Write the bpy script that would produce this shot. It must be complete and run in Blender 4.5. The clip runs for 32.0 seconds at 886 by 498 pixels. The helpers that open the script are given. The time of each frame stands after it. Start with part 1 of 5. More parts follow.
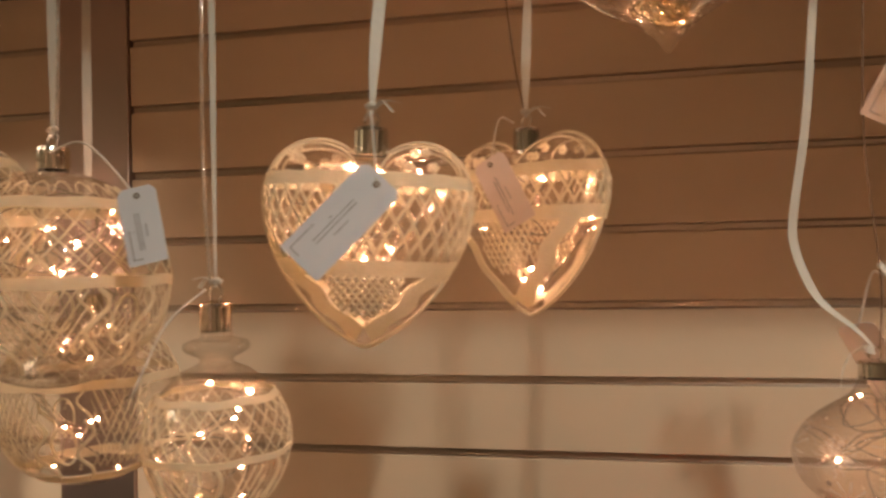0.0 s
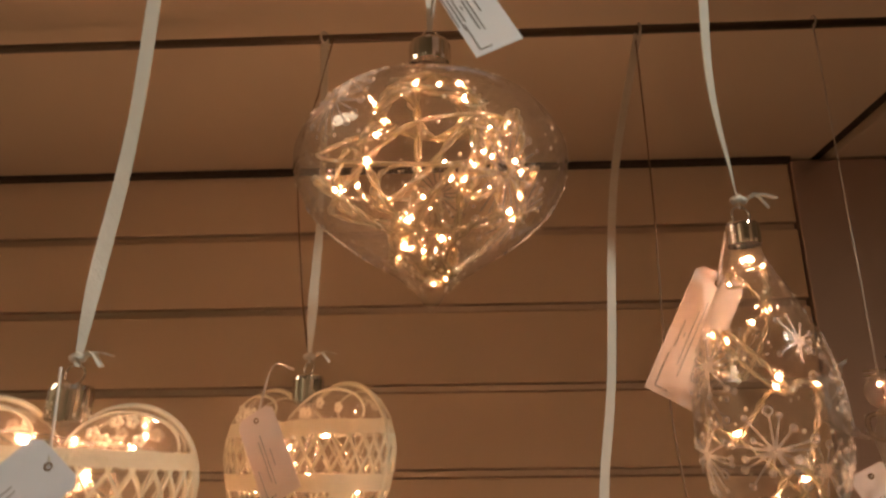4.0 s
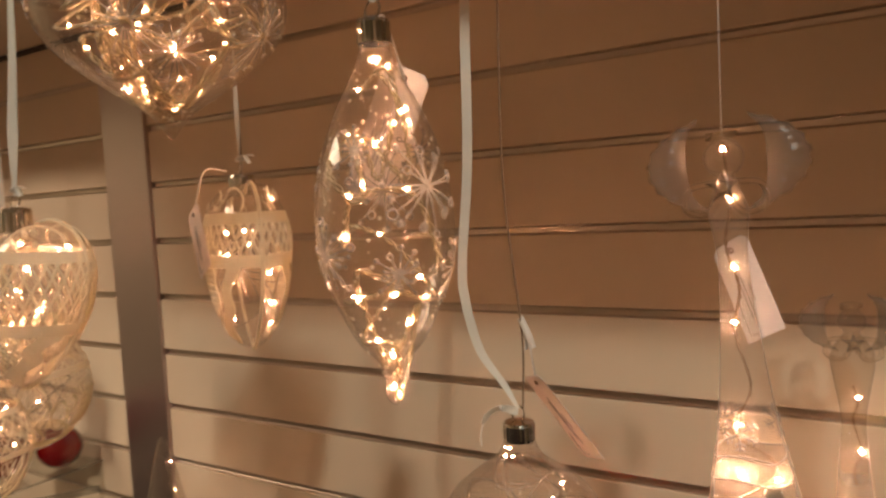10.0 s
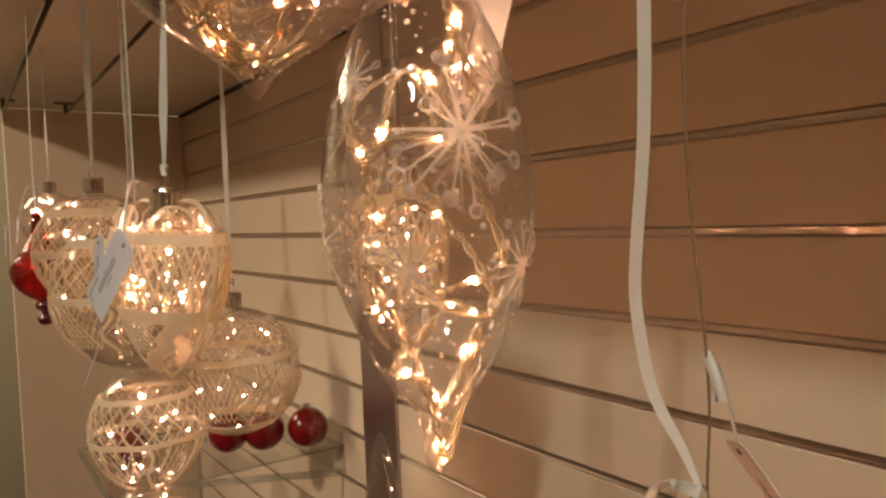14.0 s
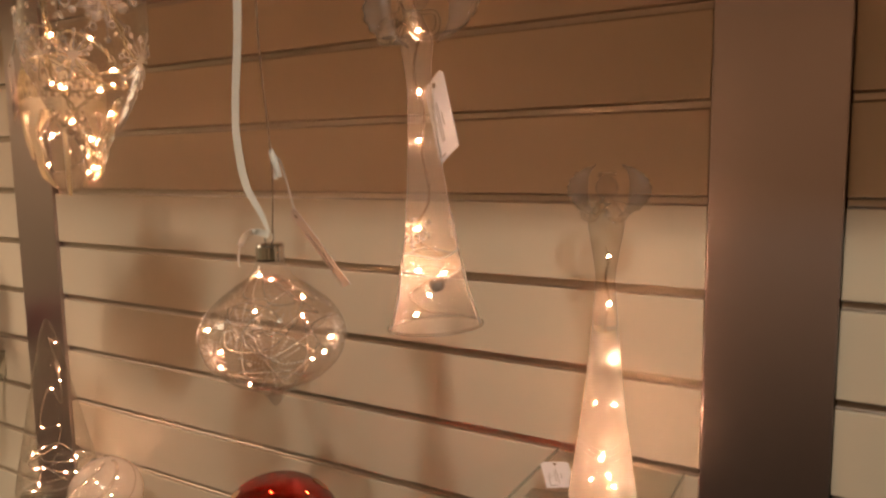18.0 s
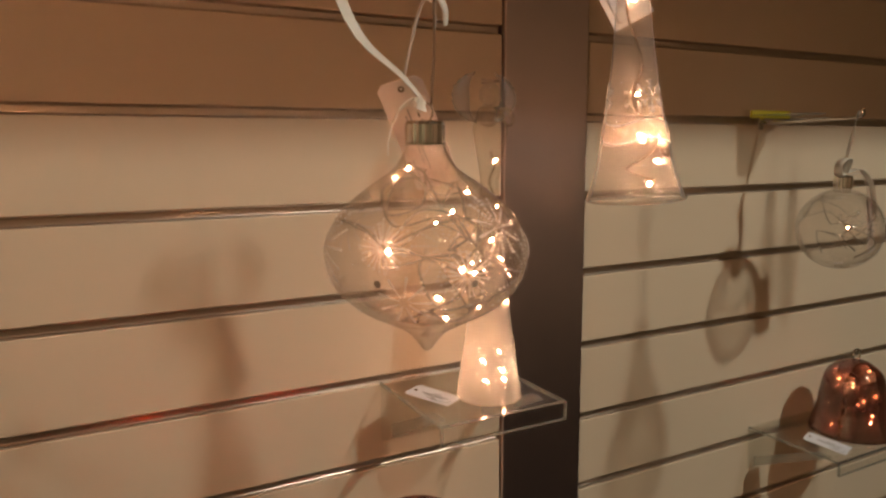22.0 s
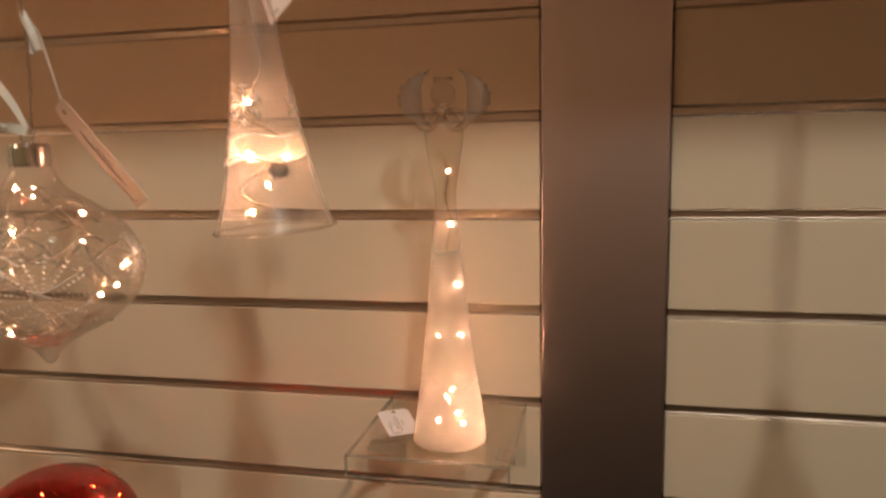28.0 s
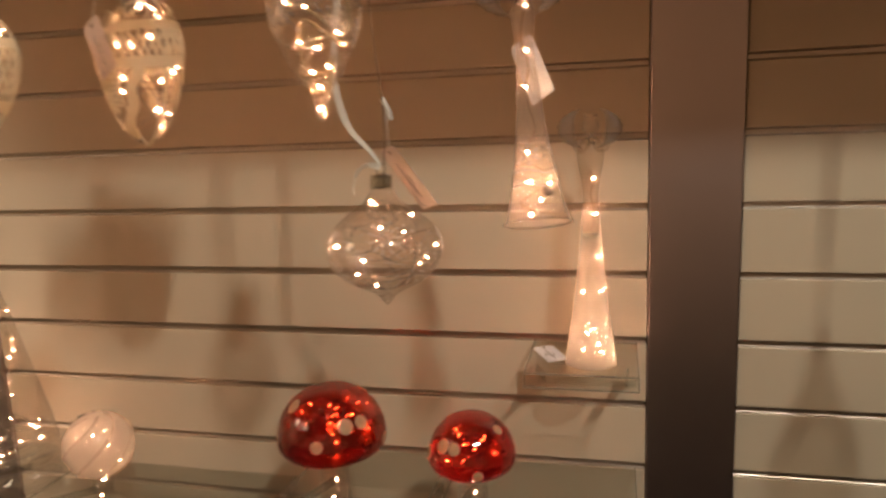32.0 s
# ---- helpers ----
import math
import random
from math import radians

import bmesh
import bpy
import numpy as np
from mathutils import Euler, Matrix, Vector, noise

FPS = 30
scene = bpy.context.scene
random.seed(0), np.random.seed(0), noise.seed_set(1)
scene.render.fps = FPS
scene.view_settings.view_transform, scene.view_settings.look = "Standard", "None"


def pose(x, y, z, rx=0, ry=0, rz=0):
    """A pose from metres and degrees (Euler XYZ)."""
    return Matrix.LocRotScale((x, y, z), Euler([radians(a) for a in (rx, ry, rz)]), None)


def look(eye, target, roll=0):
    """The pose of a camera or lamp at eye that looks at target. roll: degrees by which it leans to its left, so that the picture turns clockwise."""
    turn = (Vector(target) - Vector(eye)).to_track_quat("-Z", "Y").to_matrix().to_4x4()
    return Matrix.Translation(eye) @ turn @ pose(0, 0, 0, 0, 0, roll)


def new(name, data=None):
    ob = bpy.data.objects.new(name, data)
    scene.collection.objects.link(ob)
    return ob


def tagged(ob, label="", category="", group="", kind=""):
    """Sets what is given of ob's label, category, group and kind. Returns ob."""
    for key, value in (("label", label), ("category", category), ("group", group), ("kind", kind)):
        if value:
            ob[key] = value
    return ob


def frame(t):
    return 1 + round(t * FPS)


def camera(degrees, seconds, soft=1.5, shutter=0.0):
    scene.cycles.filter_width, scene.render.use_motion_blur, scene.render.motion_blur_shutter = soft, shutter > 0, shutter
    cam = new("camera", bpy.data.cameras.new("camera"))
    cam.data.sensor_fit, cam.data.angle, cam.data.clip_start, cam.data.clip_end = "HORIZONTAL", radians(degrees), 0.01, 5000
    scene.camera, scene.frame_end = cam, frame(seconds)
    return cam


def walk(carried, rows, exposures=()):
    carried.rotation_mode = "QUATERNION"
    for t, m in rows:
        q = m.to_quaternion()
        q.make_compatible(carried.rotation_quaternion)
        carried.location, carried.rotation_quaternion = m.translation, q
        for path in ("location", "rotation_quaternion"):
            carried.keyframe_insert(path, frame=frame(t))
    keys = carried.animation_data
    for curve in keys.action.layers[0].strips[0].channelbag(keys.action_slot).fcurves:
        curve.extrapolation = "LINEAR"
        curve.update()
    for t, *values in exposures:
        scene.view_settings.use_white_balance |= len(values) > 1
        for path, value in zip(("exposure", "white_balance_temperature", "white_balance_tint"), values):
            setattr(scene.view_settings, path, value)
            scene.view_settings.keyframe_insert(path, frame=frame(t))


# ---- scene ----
cam = camera(63.9, 32.0, soft=2.5, shutter=0.4)
PATH = [
    (0, (-0.505, -0.962, 1.568), (-0.876, 1.003, 1.591), -1.3),
    (0.5, (-0.46, -0.946, 1.567), (-0.853, 1.015, 1.606), -1.5),
    (1, (-0.465, -0.941, 1.532), (-0.93, 0.992, 1.747), -0.8),
    (1.5, (-0.472, -0.881, 1.491), (-0.946, 1.027, 1.858), -0.5),
    (2, (-0.462, -0.824, 1.478), (-0.914, 1.048, 2.015), -0.3),
    (2.5, (-0.434, -0.81, 1.477), (-0.771, 1.07, 2.072), 0.6),
    (3, (-0.423, -0.83, 1.506), (-0.611, 1.061, 2.127), 1.0),
    (3.5, (-0.421, -0.861, 1.555), (-0.538, 1.027, 2.204), -0.1),
    (5.5, (-0.476, -0.924, 1.763), (-0.286, 1.067, 1.773), -0.6),
    (6, (-0.486, -0.943, 1.774), (-0.209, 1.037, 1.704), -1.3),
    (6.5, (-0.445, -0.953, 1.755), (-0.207, 1.029, 1.631), -2.4),
    (7, (-0.368, -0.96, 1.727), (-0.297, 1.029, 1.536), -1.6),
    (7.5, (-0.298, -0.973, 1.69), (-0.386, 1.015, 1.498), -1.4),
    (8, (-0.255, -0.955, 1.675), (-0.496, 1.023, 1.509), -3.0),
    (8.5, (-0.203, -0.904, 1.661), (-0.622, 1.045, 1.504), -2.9),
    (9, (-0.152, -0.874, 1.67), (-0.756, 1.03, 1.568), -2.8),
    (9.5, (-0.116, -0.854, 1.66), (-0.892, 0.986, 1.538), -3.7),
    (10, (-0.052, -0.809, 1.641), (-1.107, 0.885, 1.51), -3.2),
    (10.5, (0.025, -0.772, 1.635), (-1.343, 0.684, 1.547), -2.6),
    (11, (0.078, -0.748, 1.628), (-1.536, 0.432, 1.561), -3.6),
    (11.5, (0.089, -0.717, 1.631), (-1.587, 0.372, 1.566), -3.1),
    (12, (0.033, -0.681, 1.633), (-1.662, 0.379, 1.582), -2.9),
    (12.5, (-0.039, -0.644, 1.638), (-1.745, 0.399, 1.58), -2.6),
    (13, (-0.071, -0.633, 1.632), (-1.765, 0.428, 1.555), -3.6),
    (13.5, (-0.071, -0.639, 1.623), (-1.723, 0.483, 1.511), -2.2),
    (15.5, (-0.058, -0.647, 1.626), (-1.673, 0.534, 1.62), -3.1),
    (16, (-0.033, -0.658, 1.599), (-1.622, 0.555, 1.565), -2.0),
    (16.5, (0.054, -0.723, 1.582), (-1.381, 0.669, 1.507), -2.3),
    (17, (0.112, -0.744, 1.568), (-1.116, 0.825, 1.403), -1.8),
    (17.5, (0.143, -0.755, 1.545), (-0.97, 0.888, 1.298), -2.1),
    (18, (0.137, -0.782, 1.545), (-0.867, 0.93, 1.3), -0.8),
    (18.5, (0.056, -0.78, 1.514), (-0.831, 0.986, 1.203), -0.5),
    (19, (-0.077, -0.759, 1.467), (-0.64, 1.144, 1.214), -1.5),
    (19.5, (-0.153, -0.761, 1.444), (-0.493, 1.196, 1.209), -1.2),
    (20, (-0.228, -0.77, 1.441), (-0.341, 1.218, 1.25), -0.3),
    (20.5, (-0.319, -0.773, 1.446), (-0.203, 1.207, 1.188), -2.2),
    (21, (-0.395, -0.733, 1.459), (0.044, 1.204, 1.221), -1.8),
    (21.5, (-0.459, -0.716, 1.464), (0.303, 1.114, 1.196), -0.4),
    (22, (-0.466, -0.728, 1.465), (0.461, 1.021, 1.179), -0.3),
    (22.5, (-0.414, -0.751, 1.461), (0.39, 1.06, 1.185), -1.5),
    (23, (-0.345, -0.776, 1.457), (0.129, 1.15, 1.197), -1.3),
    (23.5, (-0.277, -0.795, 1.457), (-0.018, 1.169, 1.177), -0.6),
    (24, (-0.206, -0.762, 1.458), (0.013, 1.204, 1.162), -1.3),
    (24.5, (-0.166, -0.752, 1.486), (0.012, 1.225, 1.238), -1.7),
    (25, (-0.14, -0.754, 1.515), (-0.028, 1.228, 1.266), -1.3),
    (25.5, (-0.123, -0.741, 1.556), (-0.09, 1.244, 1.313), -0.8),
    (27.5, (0.048, -0.755, 1.5), (-0.349, 1.188, 1.246), -0.5),
    (28, (0.058, -0.725, 1.474), (-0.368, 1.207, 1.181), -1.3),
    (28.5, (0.049, -0.663, 1.436), (-0.376, 1.262, 1.097), -1.2),
    (29, (0.046, -0.606, 1.416), (-0.4, 1.305, 1.032), -1.0),
    (29.5, (0.064, -0.56, 1.416), (-0.479, 1.305, 1.065), -2.0),
    (30, (0.041, -0.557, 1.446), (-0.438, 1.366, 1.177), -1.1),
    (30.5, (0.059, -0.619, 1.463), (-0.438, 1.297, 1.184), -1.3),
    (31, (0.056, -0.755, 1.494), (-0.418, 1.158, 1.15), -1.6),
    (31.5, (0.021, -0.884, 1.508), (-0.455, 1.026, 1.151), -1.6),
    (32, (-0.047, -1.048, 1.53), (-0.515, 0.865, 1.178), -2.3),
]
walk(cam, [(t, look(eye, target, roll)) for t, eye, target, roll in PATH])

# ---- world and light ----
scene.cycles.transparent_max_bounces = 24
world = bpy.data.worlds.new("shop_air")
scene.world = world
world.use_nodes = True
world.node_tree.nodes["Background"].inputs["Color"].default_value = (0.9, 0.58, 0.38, 1)
world.node_tree.nodes["Background"].inputs["Strength"].default_value = 0.02


def lamp(name, kind, place, aim, watts, colour, **more):
    data = bpy.data.lights.new(name, kind)
    data.energy, data.color = watts, colour
    if kind == "SPOT":
        data.spot_size, data.spot_blend, data.shadow_soft_size = radians(more["cone"]), 0.5, more["radius"]
    if kind == "AREA":
        data.size = more["size"]
    ob = new(name, data)
    ob.matrix_world = look(place, aim)
    return ob


# the track spot over the aisle
lamp("track_spot", "SPOT", (0.85, -1.95, 3.125), (0.02, 0.0, 1.15), 125, (1.0, 0.975, 0.825), cone=57, radius=0.06)
# unseen broad lamp added overhead to lift the room and far left wall
lamp("room_fill", "AREA", (-3.7, -1.9, 3.2), (-3.7, -1.9, 0), 62, (1.0, 0.76, 0.52), size=1.6)
# two unseen spots added to brighten the opposite wall that the uprights reflect
lamp("opposite_wall_fill", "SPOT", (0.1, -3.3, 3.1), (0.0, -5.05, 1.7), 88, (1.0, 0.54, 0.35), cone=85, radius=0.06)
lamp("opposite_wall_fill", "SPOT", (2.5, -3.3, 3.1), (2.7, -5.05, 1.3), 80, (1.0, 0.60, 0.42), cone=85, radius=0.06)
# unseen spot added to brighten the left bay and its end panel
lamp("left_bay_fill", "SPOT", (-1.1, -3.2, 3.1), (-2.4, -0.1, 1.0), 240, (1.0, 0.80, 0.60), cone=46, radius=0.12)

# ---- materials ----
def mat(name):
    m = bpy.data.materials.new(name)
    m.use_nodes = True
    nt = m.node_tree
    nt.nodes.clear()
    out = nt.nodes.new("ShaderNodeOutputMaterial")
    return m, nt, out


def noise_mix(nt, a, b, scale, detail=4.0, rough=0.6):
    tc = nt.nodes.new("ShaderNodeTexCoord")
    nz = nt.nodes.new("ShaderNodeTexNoise")
    nz.inputs["Scale"].default_value, nz.inputs["Detail"].default_value, nz.inputs["Roughness"].default_value = scale, detail, rough
    nt.links.new(tc.outputs["Object"], nz.inputs["Vector"])
    mx = nt.nodes.new("ShaderNodeMix")
    mx.data_type = "RGBA"
    mx.inputs["A"].default_value, mx.inputs["B"].default_value = (*a, 1), (*b, 1)
    nt.links.new(nz.outputs["Fac"], mx.inputs["Factor"])
    return mx.outputs["Result"], nz.outputs["Fac"]


def solid(name, a, b, rough=0.5, metal=0.0, scale=20.0, bump=0.0, bump_scale=200.0, vary=0.0, coat=0.0, transmit=0.0):
    """An opaque surface: two tones mixed by noise, fine relief, and a small difference from piece to piece."""
    m, nt, out = mat(name)
    bs = nt.nodes.new("ShaderNodeBsdfPrincipled")
    col, fac = noise_mix(nt, a, b, scale)
    if vary:
        info = nt.nodes.new("ShaderNodeObjectInfo")
        hsv = nt.nodes.new("ShaderNodeHueSaturation")
        rg = nt.nodes.new("ShaderNodeMapRange")
        rg.inputs["To Min"].default_value, rg.inputs["To Max"].default_value = 1 - vary, 1 + vary
        nt.links.new(info.outputs["Random"], rg.inputs["Value"])
        nt.links.new(rg.outputs["Result"], hsv.inputs["Value"])
        nt.links.new(col, hsv.inputs["Color"])
        col = hsv.outputs["Color"]
    nt.links.new(col, bs.inputs["Base Color"])
    bs.inputs["Metallic"].default_value = metal
    rr = nt.nodes.new("ShaderNodeMapRange")
    rr.inputs["To Min"].default_value, rr.inputs["To Max"].default_value = rough * 0.8, min(1, rough * 1.2)
    nt.links.new(fac, rr.inputs["Value"])
    nt.links.new(rr.outputs["Result"], bs.inputs["Roughness"])
    bs.inputs["Coat Weight"].default_value = coat
    if bump:
        tc = nt.nodes.new("ShaderNodeTexCoord")
        nz = nt.nodes.new("ShaderNodeTexNoise")
        nz.inputs["Scale"].default_value = bump_scale
        nt.links.new(tc.outputs["Object"], nz.inputs["Vector"])
        bp = nt.nodes.new("ShaderNodeBump")
        bp.inputs["Strength"].default_value, bp.inputs["Distance"].default_value = bump, 0.001
        nt.links.new(nz.outputs["Fac"], bp.inputs["Height"])
        nt.links.new(bp.outputs["Normal"], bs.inputs["Normal"])
    last = bs.outputs[0]
    if transmit:
        tr = nt.nodes.new("ShaderNodeBsdfTranslucent")
        nt.links.new(col, tr.inputs["Color"])
        ms = nt.nodes.new("ShaderNodeMixShader")
        ms.inputs[0].default_value = transmit
        nt.links.new(last, ms.inputs[1])
        nt.links.new(tr.outputs[0], ms.inputs[2])
        last = ms.outputs[0]
    nt.links.new(last, out.inputs["Surface"])
    return m


def thin_glass(name, tint, rough=0.015, base=0.04, edge=0.75, power=3.5, body=None, body_share=0.0, wobble=0.0, through_share=0.65, fade=None):
    """A blown wall of glass, thin enough not to bend the view: clear, glossy towards its rim, with an optional frosted share."""
    m, nt, out = mat(name)
    tr = nt.nodes.new("ShaderNodeBsdfTransparent")
    tr.inputs["Color"].default_value = (*tint, 1)
    clear = tr.outputs[0]
    if fade:
        place = nt.nodes.new("ShaderNodeTexCoord")
        axes = nt.nodes.new("ShaderNodeSeparateXYZ")
        nt.links.new(place.outputs["Object"], axes.inputs[0])

    def faded(value, socket):
        """The frosting thins out between two heights of the piece."""
        if not fade:
            socket.default_value = value
            return
        mr = nt.nodes.new("ShaderNodeMapRange")
        for key, v in zip(("From Min", "From Max", "To Min", "To Max"), (*fade, value, 0.0)):
            mr.inputs[key].default_value = v
        nt.links.new(axes.outputs["Z"], mr.inputs["Value"])
        nt.links.new(mr.outputs["Result"], socket)

    if body:
        col, fac = noise_mix(nt, body, tuple(v * 0.9 for v in body), 60.0)
        tl = nt.nodes.new("ShaderNodeBsdfTranslucent")
        df = nt.nodes.new("ShaderNodeBsdfDiffuse")
        nt.links.new(col, tl.inputs["Color"])
        nt.links.new(col, df.inputs["Color"])
        half = nt.nodes.new("ShaderNodeMixShader")
        half.inputs[0].default_value = 1 - through_share
        nt.links.new(tl.outputs[0], half.inputs[1])
        nt.links.new(df.outputs[0], half.inputs[2])
        share = nt.nodes.new("ShaderNodeMixShader")
        faded(body_share, share.inputs[0])
        nt.links.new(clear, share.inputs[1])
        nt.links.new(half.outputs[0], share.inputs[2])
        clear = share.outputs[0]
    gl = nt.nodes.new("ShaderNodeBsdfGlossy")
    gl.inputs["Roughness"].default_value = rough
    lw = nt.nodes.new("ShaderNodeLayerWeight")
    lw.inputs["Blend"].default_value = 0.5
    pw = nt.nodes.new("ShaderNodeMath")
    pw.operation = "POWER"
    pw.inputs[1].default_value = power
    nt.links.new(lw.outputs["Facing"], pw.inputs[0])
    rg = nt.nodes.new("ShaderNodeMapRange")
    rg.inputs["To Min"].default_value, rg.inputs["To Max"].default_value = base, edge
    nt.links.new(pw.outputs[0], rg.inputs["Value"])
    if wobble:
        tc = nt.nodes.new("ShaderNodeTexCoord")
        nz = nt.nodes.new("ShaderNodeTexNoise")
        nz.inputs["Scale"].default_value = 55.0
        nt.links.new(tc.outputs["Object"], nz.inputs["Vector"])
        bp = nt.nodes.new("ShaderNodeBump")
        bp.inputs["Strength"].default_value, bp.inputs["Distance"].default_value = wobble, 0.004
        nt.links.new(nz.outputs["Fac"], bp.inputs["Height"])
        nt.links.new(bp.outputs["Normal"], gl.inputs["Normal"])
    ms = nt.nodes.new("ShaderNodeMixShader")
    nt.links.new(rg.outputs["Result"], ms.inputs[0])
    nt.links.new(clear, ms.inputs[1])
    nt.links.new(gl.outputs[0], ms.inputs[2])
    nt.links.new(ms.outputs[0], out.inputs["Surface"])
    return m


def solid_glass(name, tint, share):
    """Thick clear glass that bends the view; share: how much of it does, the rest lets light straight through."""
    m, nt, out = mat(name)
    tr = nt.nodes.new("ShaderNodeBsdfTransparent")
    tr.inputs["Color"].default_value = (*tint, 1)
    gl = nt.nodes.new("ShaderNodeBsdfGlass")
    gl.inputs["Color"].default_value, gl.inputs["Roughness"].default_value, gl.inputs["IOR"].default_value = (*tint, 1), 0.03, 1.47
    ms = nt.nodes.new("ShaderNodeMixShader")
    ms.inputs[0].default_value = share
    nt.links.new(tr.outputs[0], ms.inputs[1])
    nt.links.new(gl.outputs[0], ms.inputs[2])
    nt.links.new(ms.outputs[0], out.inputs["Surface"])
    return m


def glow(name, colour, strength, spread=0.0):
    """A lamp that gives off light; spread: how far one lamp differs from the next."""
    m, nt, out = mat(name)
    em = nt.nodes.new("ShaderNodeEmission")
    em.inputs["Color"].default_value, em.inputs["Strength"].default_value = (*colour, 1), strength
    if spread:
        info = nt.nodes.new("ShaderNodeObjectInfo")
        mr = nt.nodes.new("ShaderNodeMapRange")
        mr.inputs["To Min"].default_value, mr.inputs["To Max"].default_value = strength * (1 - spread), strength * (1 + spread)
        nt.links.new(info.outputs["Random"], mr.inputs["Value"])
        nt.links.new(mr.outputs["Result"], em.inputs["Strength"])
    nt.links.new(em.outputs[0], out.inputs["Surface"])
    return m


SLAT = solid("cream_laminate", (0.70, 0.575, 0.43), (0.65, 0.527, 0.387), 0.42, scale=3.0, bump=0.08, bump_scale=350, vary=0.02)
BACKER = solid("dark_fibreboard", (0.10, 0.065, 0.04), (0.07, 0.045, 0.03), 0.8)
ALU = solid("brushed_aluminium", (0.66, 0.57, 0.49), (0.50, 0.41, 0.34), 0.30, metal=1.0, scale=2.5)
POST = solid("satin_grey_metal", (0.68, 0.57, 0.565), (0.62, 0.515, 0.505), 0.32, metal=1.0, scale=1.5)
CANOPY = solid("canopy_laminate", (0.66, 0.57, 0.43), (0.60, 0.51, 0.385), 0.5, scale=4, bump=0.08, bump_scale=300)
GAP = solid("shadow_gap_board", (0.05, 0.04, 0.03), (0.035, 0.028, 0.02), 0.8)
PLASTER = solid("warm_plaster", (0.50, 0.47, 0.36), (0.45, 0.42, 0.32), 0.7, scale=2, bump=0.15, bump_scale=120)
FLOOR = solid("shop_carpet", (0.05, 0.044, 0.046), (0.034, 0.030, 0.032), 0.9, scale=40, bump=0.5, bump_scale=300)
RAILM = solid("bronzed_rail", (0.14, 0.11, 0.085), (0.10, 0.08, 0.06), 0.4, metal=0.8)
CHROME = solid("chrome_cap", (0.78, 0.75, 0.71), (0.70, 0.67, 0.63), 0.09, metal=1.0, scale=40, bump=0.05, bump_scale=120)
LACE = solid("white_relief_paint", (0.96, 0.92, 0.80), (0.86, 0.79, 0.62), 0.55, scale=140, bump=0.9, bump_scale=420, transmit=0.62)
RIBBON = solid("satin_ribbon", (0.82, 0.79, 0.72), (0.76, 0.72, 0.65), 0.38, scale=60, bump=0.35, bump_scale=900, transmit=0.3)
CARD = solid("white_card", (0.83, 0.83, 0.87), (0.78, 0.78, 0.82), 0.6, scale=30, bump=0.05, bump_scale=500, transmit=0.25)
CARD_PINK = solid("blush_card", (0.80, 0.72, 0.68), (0.76, 0.68, 0.64), 0.6, scale=30, transmit=0.3)
INK = solid("grey_print", (0.34, 0.32, 0.32), (0.40, 0.38, 0.38), 0.7)
LENS = thin_glass("clear_bulb_lens", (0.97, 0.95, 0.92), rough=0.1, base=0.05, edge=0.4, body=(0.95, 0.80, 0.60), body_share=0.16)
CORD = solid("brown_cord", (0.16, 0.10, 0.06), (0.22, 0.14, 0.08), 0.6, scale=200)
THREAD = solid("white_thread", (0.80, 0.77, 0.72), (0.7, 0.66, 0.6), 0.6, transmit=0.2)
GLASS = thin_glass("clear_blown_glass", (0.955, 0.945, 0.93), base=0.06, edge=0.85, power=2.3, body=(0.95, 0.90, 0.82), body_share=0.018, wobble=0.35)
GLASS_WARM = thin_glass("pearly_blown_glass", (0.95, 0.935, 0.91), base=0.06, edge=0.8, power=2.4, body=(0.95, 0.90, 0.82), body_share=0.025, wobble=0.35)
FROST = thin_glass("frosted_glass", (0.91, 0.89, 0.855), rough=0.3, base=0.04, edge=0.35, power=3.0, body=(0.90, 0.91, 0.91), body_share=0.165, through_share=0.7, fade=(0.03, 0.29))
FROST_TALL = thin_glass("frosted_tall_glass", (0.92, 0.90, 0.865), rough=0.3, base=0.04, edge=0.35, power=3.0, body=(0.90, 0.91, 0.91), body_share=0.26, through_share=0.75, fade=(0.17, 0.226))
FROST_LIGHT = thin_glass("lightly_frosted_glass", (0.83, 0.815, 0.79), rough=0.35, base=0.03, edge=0.25, body=(0.95, 0.93, 0.89), body_share=0.07)
ROD_GLASS = solid_glass("thick_clear_glass", (0.97, 0.955, 0.93), 0.5)
MILK = thin_glass("milky_glass", (0.90, 0.86, 0.80), rough=0.15, base=0.05, edge=0.4, body=(0.95, 0.92, 0.88), body_share=0.5)
SPOT_GOLD = solid("dull_gold_flock", (0.66, 0.56, 0.36), (0.48, 0.38, 0.22), 0.45, scale=220, bump=0.6, bump_scale=500, transmit=0.35)
MILK_BAND = thin_glass("etched_band_glass", (0.95, 0.93, 0.89), rough=0.3, base=0.03, edge=0.2, body=(0.95, 0.92, 0.88), body_share=0.20)
ACRYLIC = thin_glass("clear_acrylic", (0.97, 0.972, 0.962), rough=0.03, base=0.04, edge=0.5, power=3.5)
ACRYLIC_EDGE = thin_glass("acrylic_edge", (0.88, 0.89, 0.87), rough=0.08, base=0.10, edge=0.6, body=(0.7, 0.72, 0.68), body_share=0.25)
RED_GLASS = thin_glass("red_mirrored_glass", (0.34, 0.022, 0.009), rough=0.05, base=0.10, edge=0.5, power=2.5, body=(0.22, 0.006, 0.006), body_share=0.40, wobble=0.6)
RED_PAINT = solid("red_lacquer", (0.20, 0.005, 0.007), (0.15, 0.004, 0.005), 0.16, scale=25, coat=0.6)
COPPER_GLASS = thin_glass("copper_tinted_glass", (0.22, 0.11, 0.08), rough=0.05, base=0.12, edge=0.5, power=2.5, body=(0.07, 0.026, 0.022), body_share=0.45, wobble=0.4)
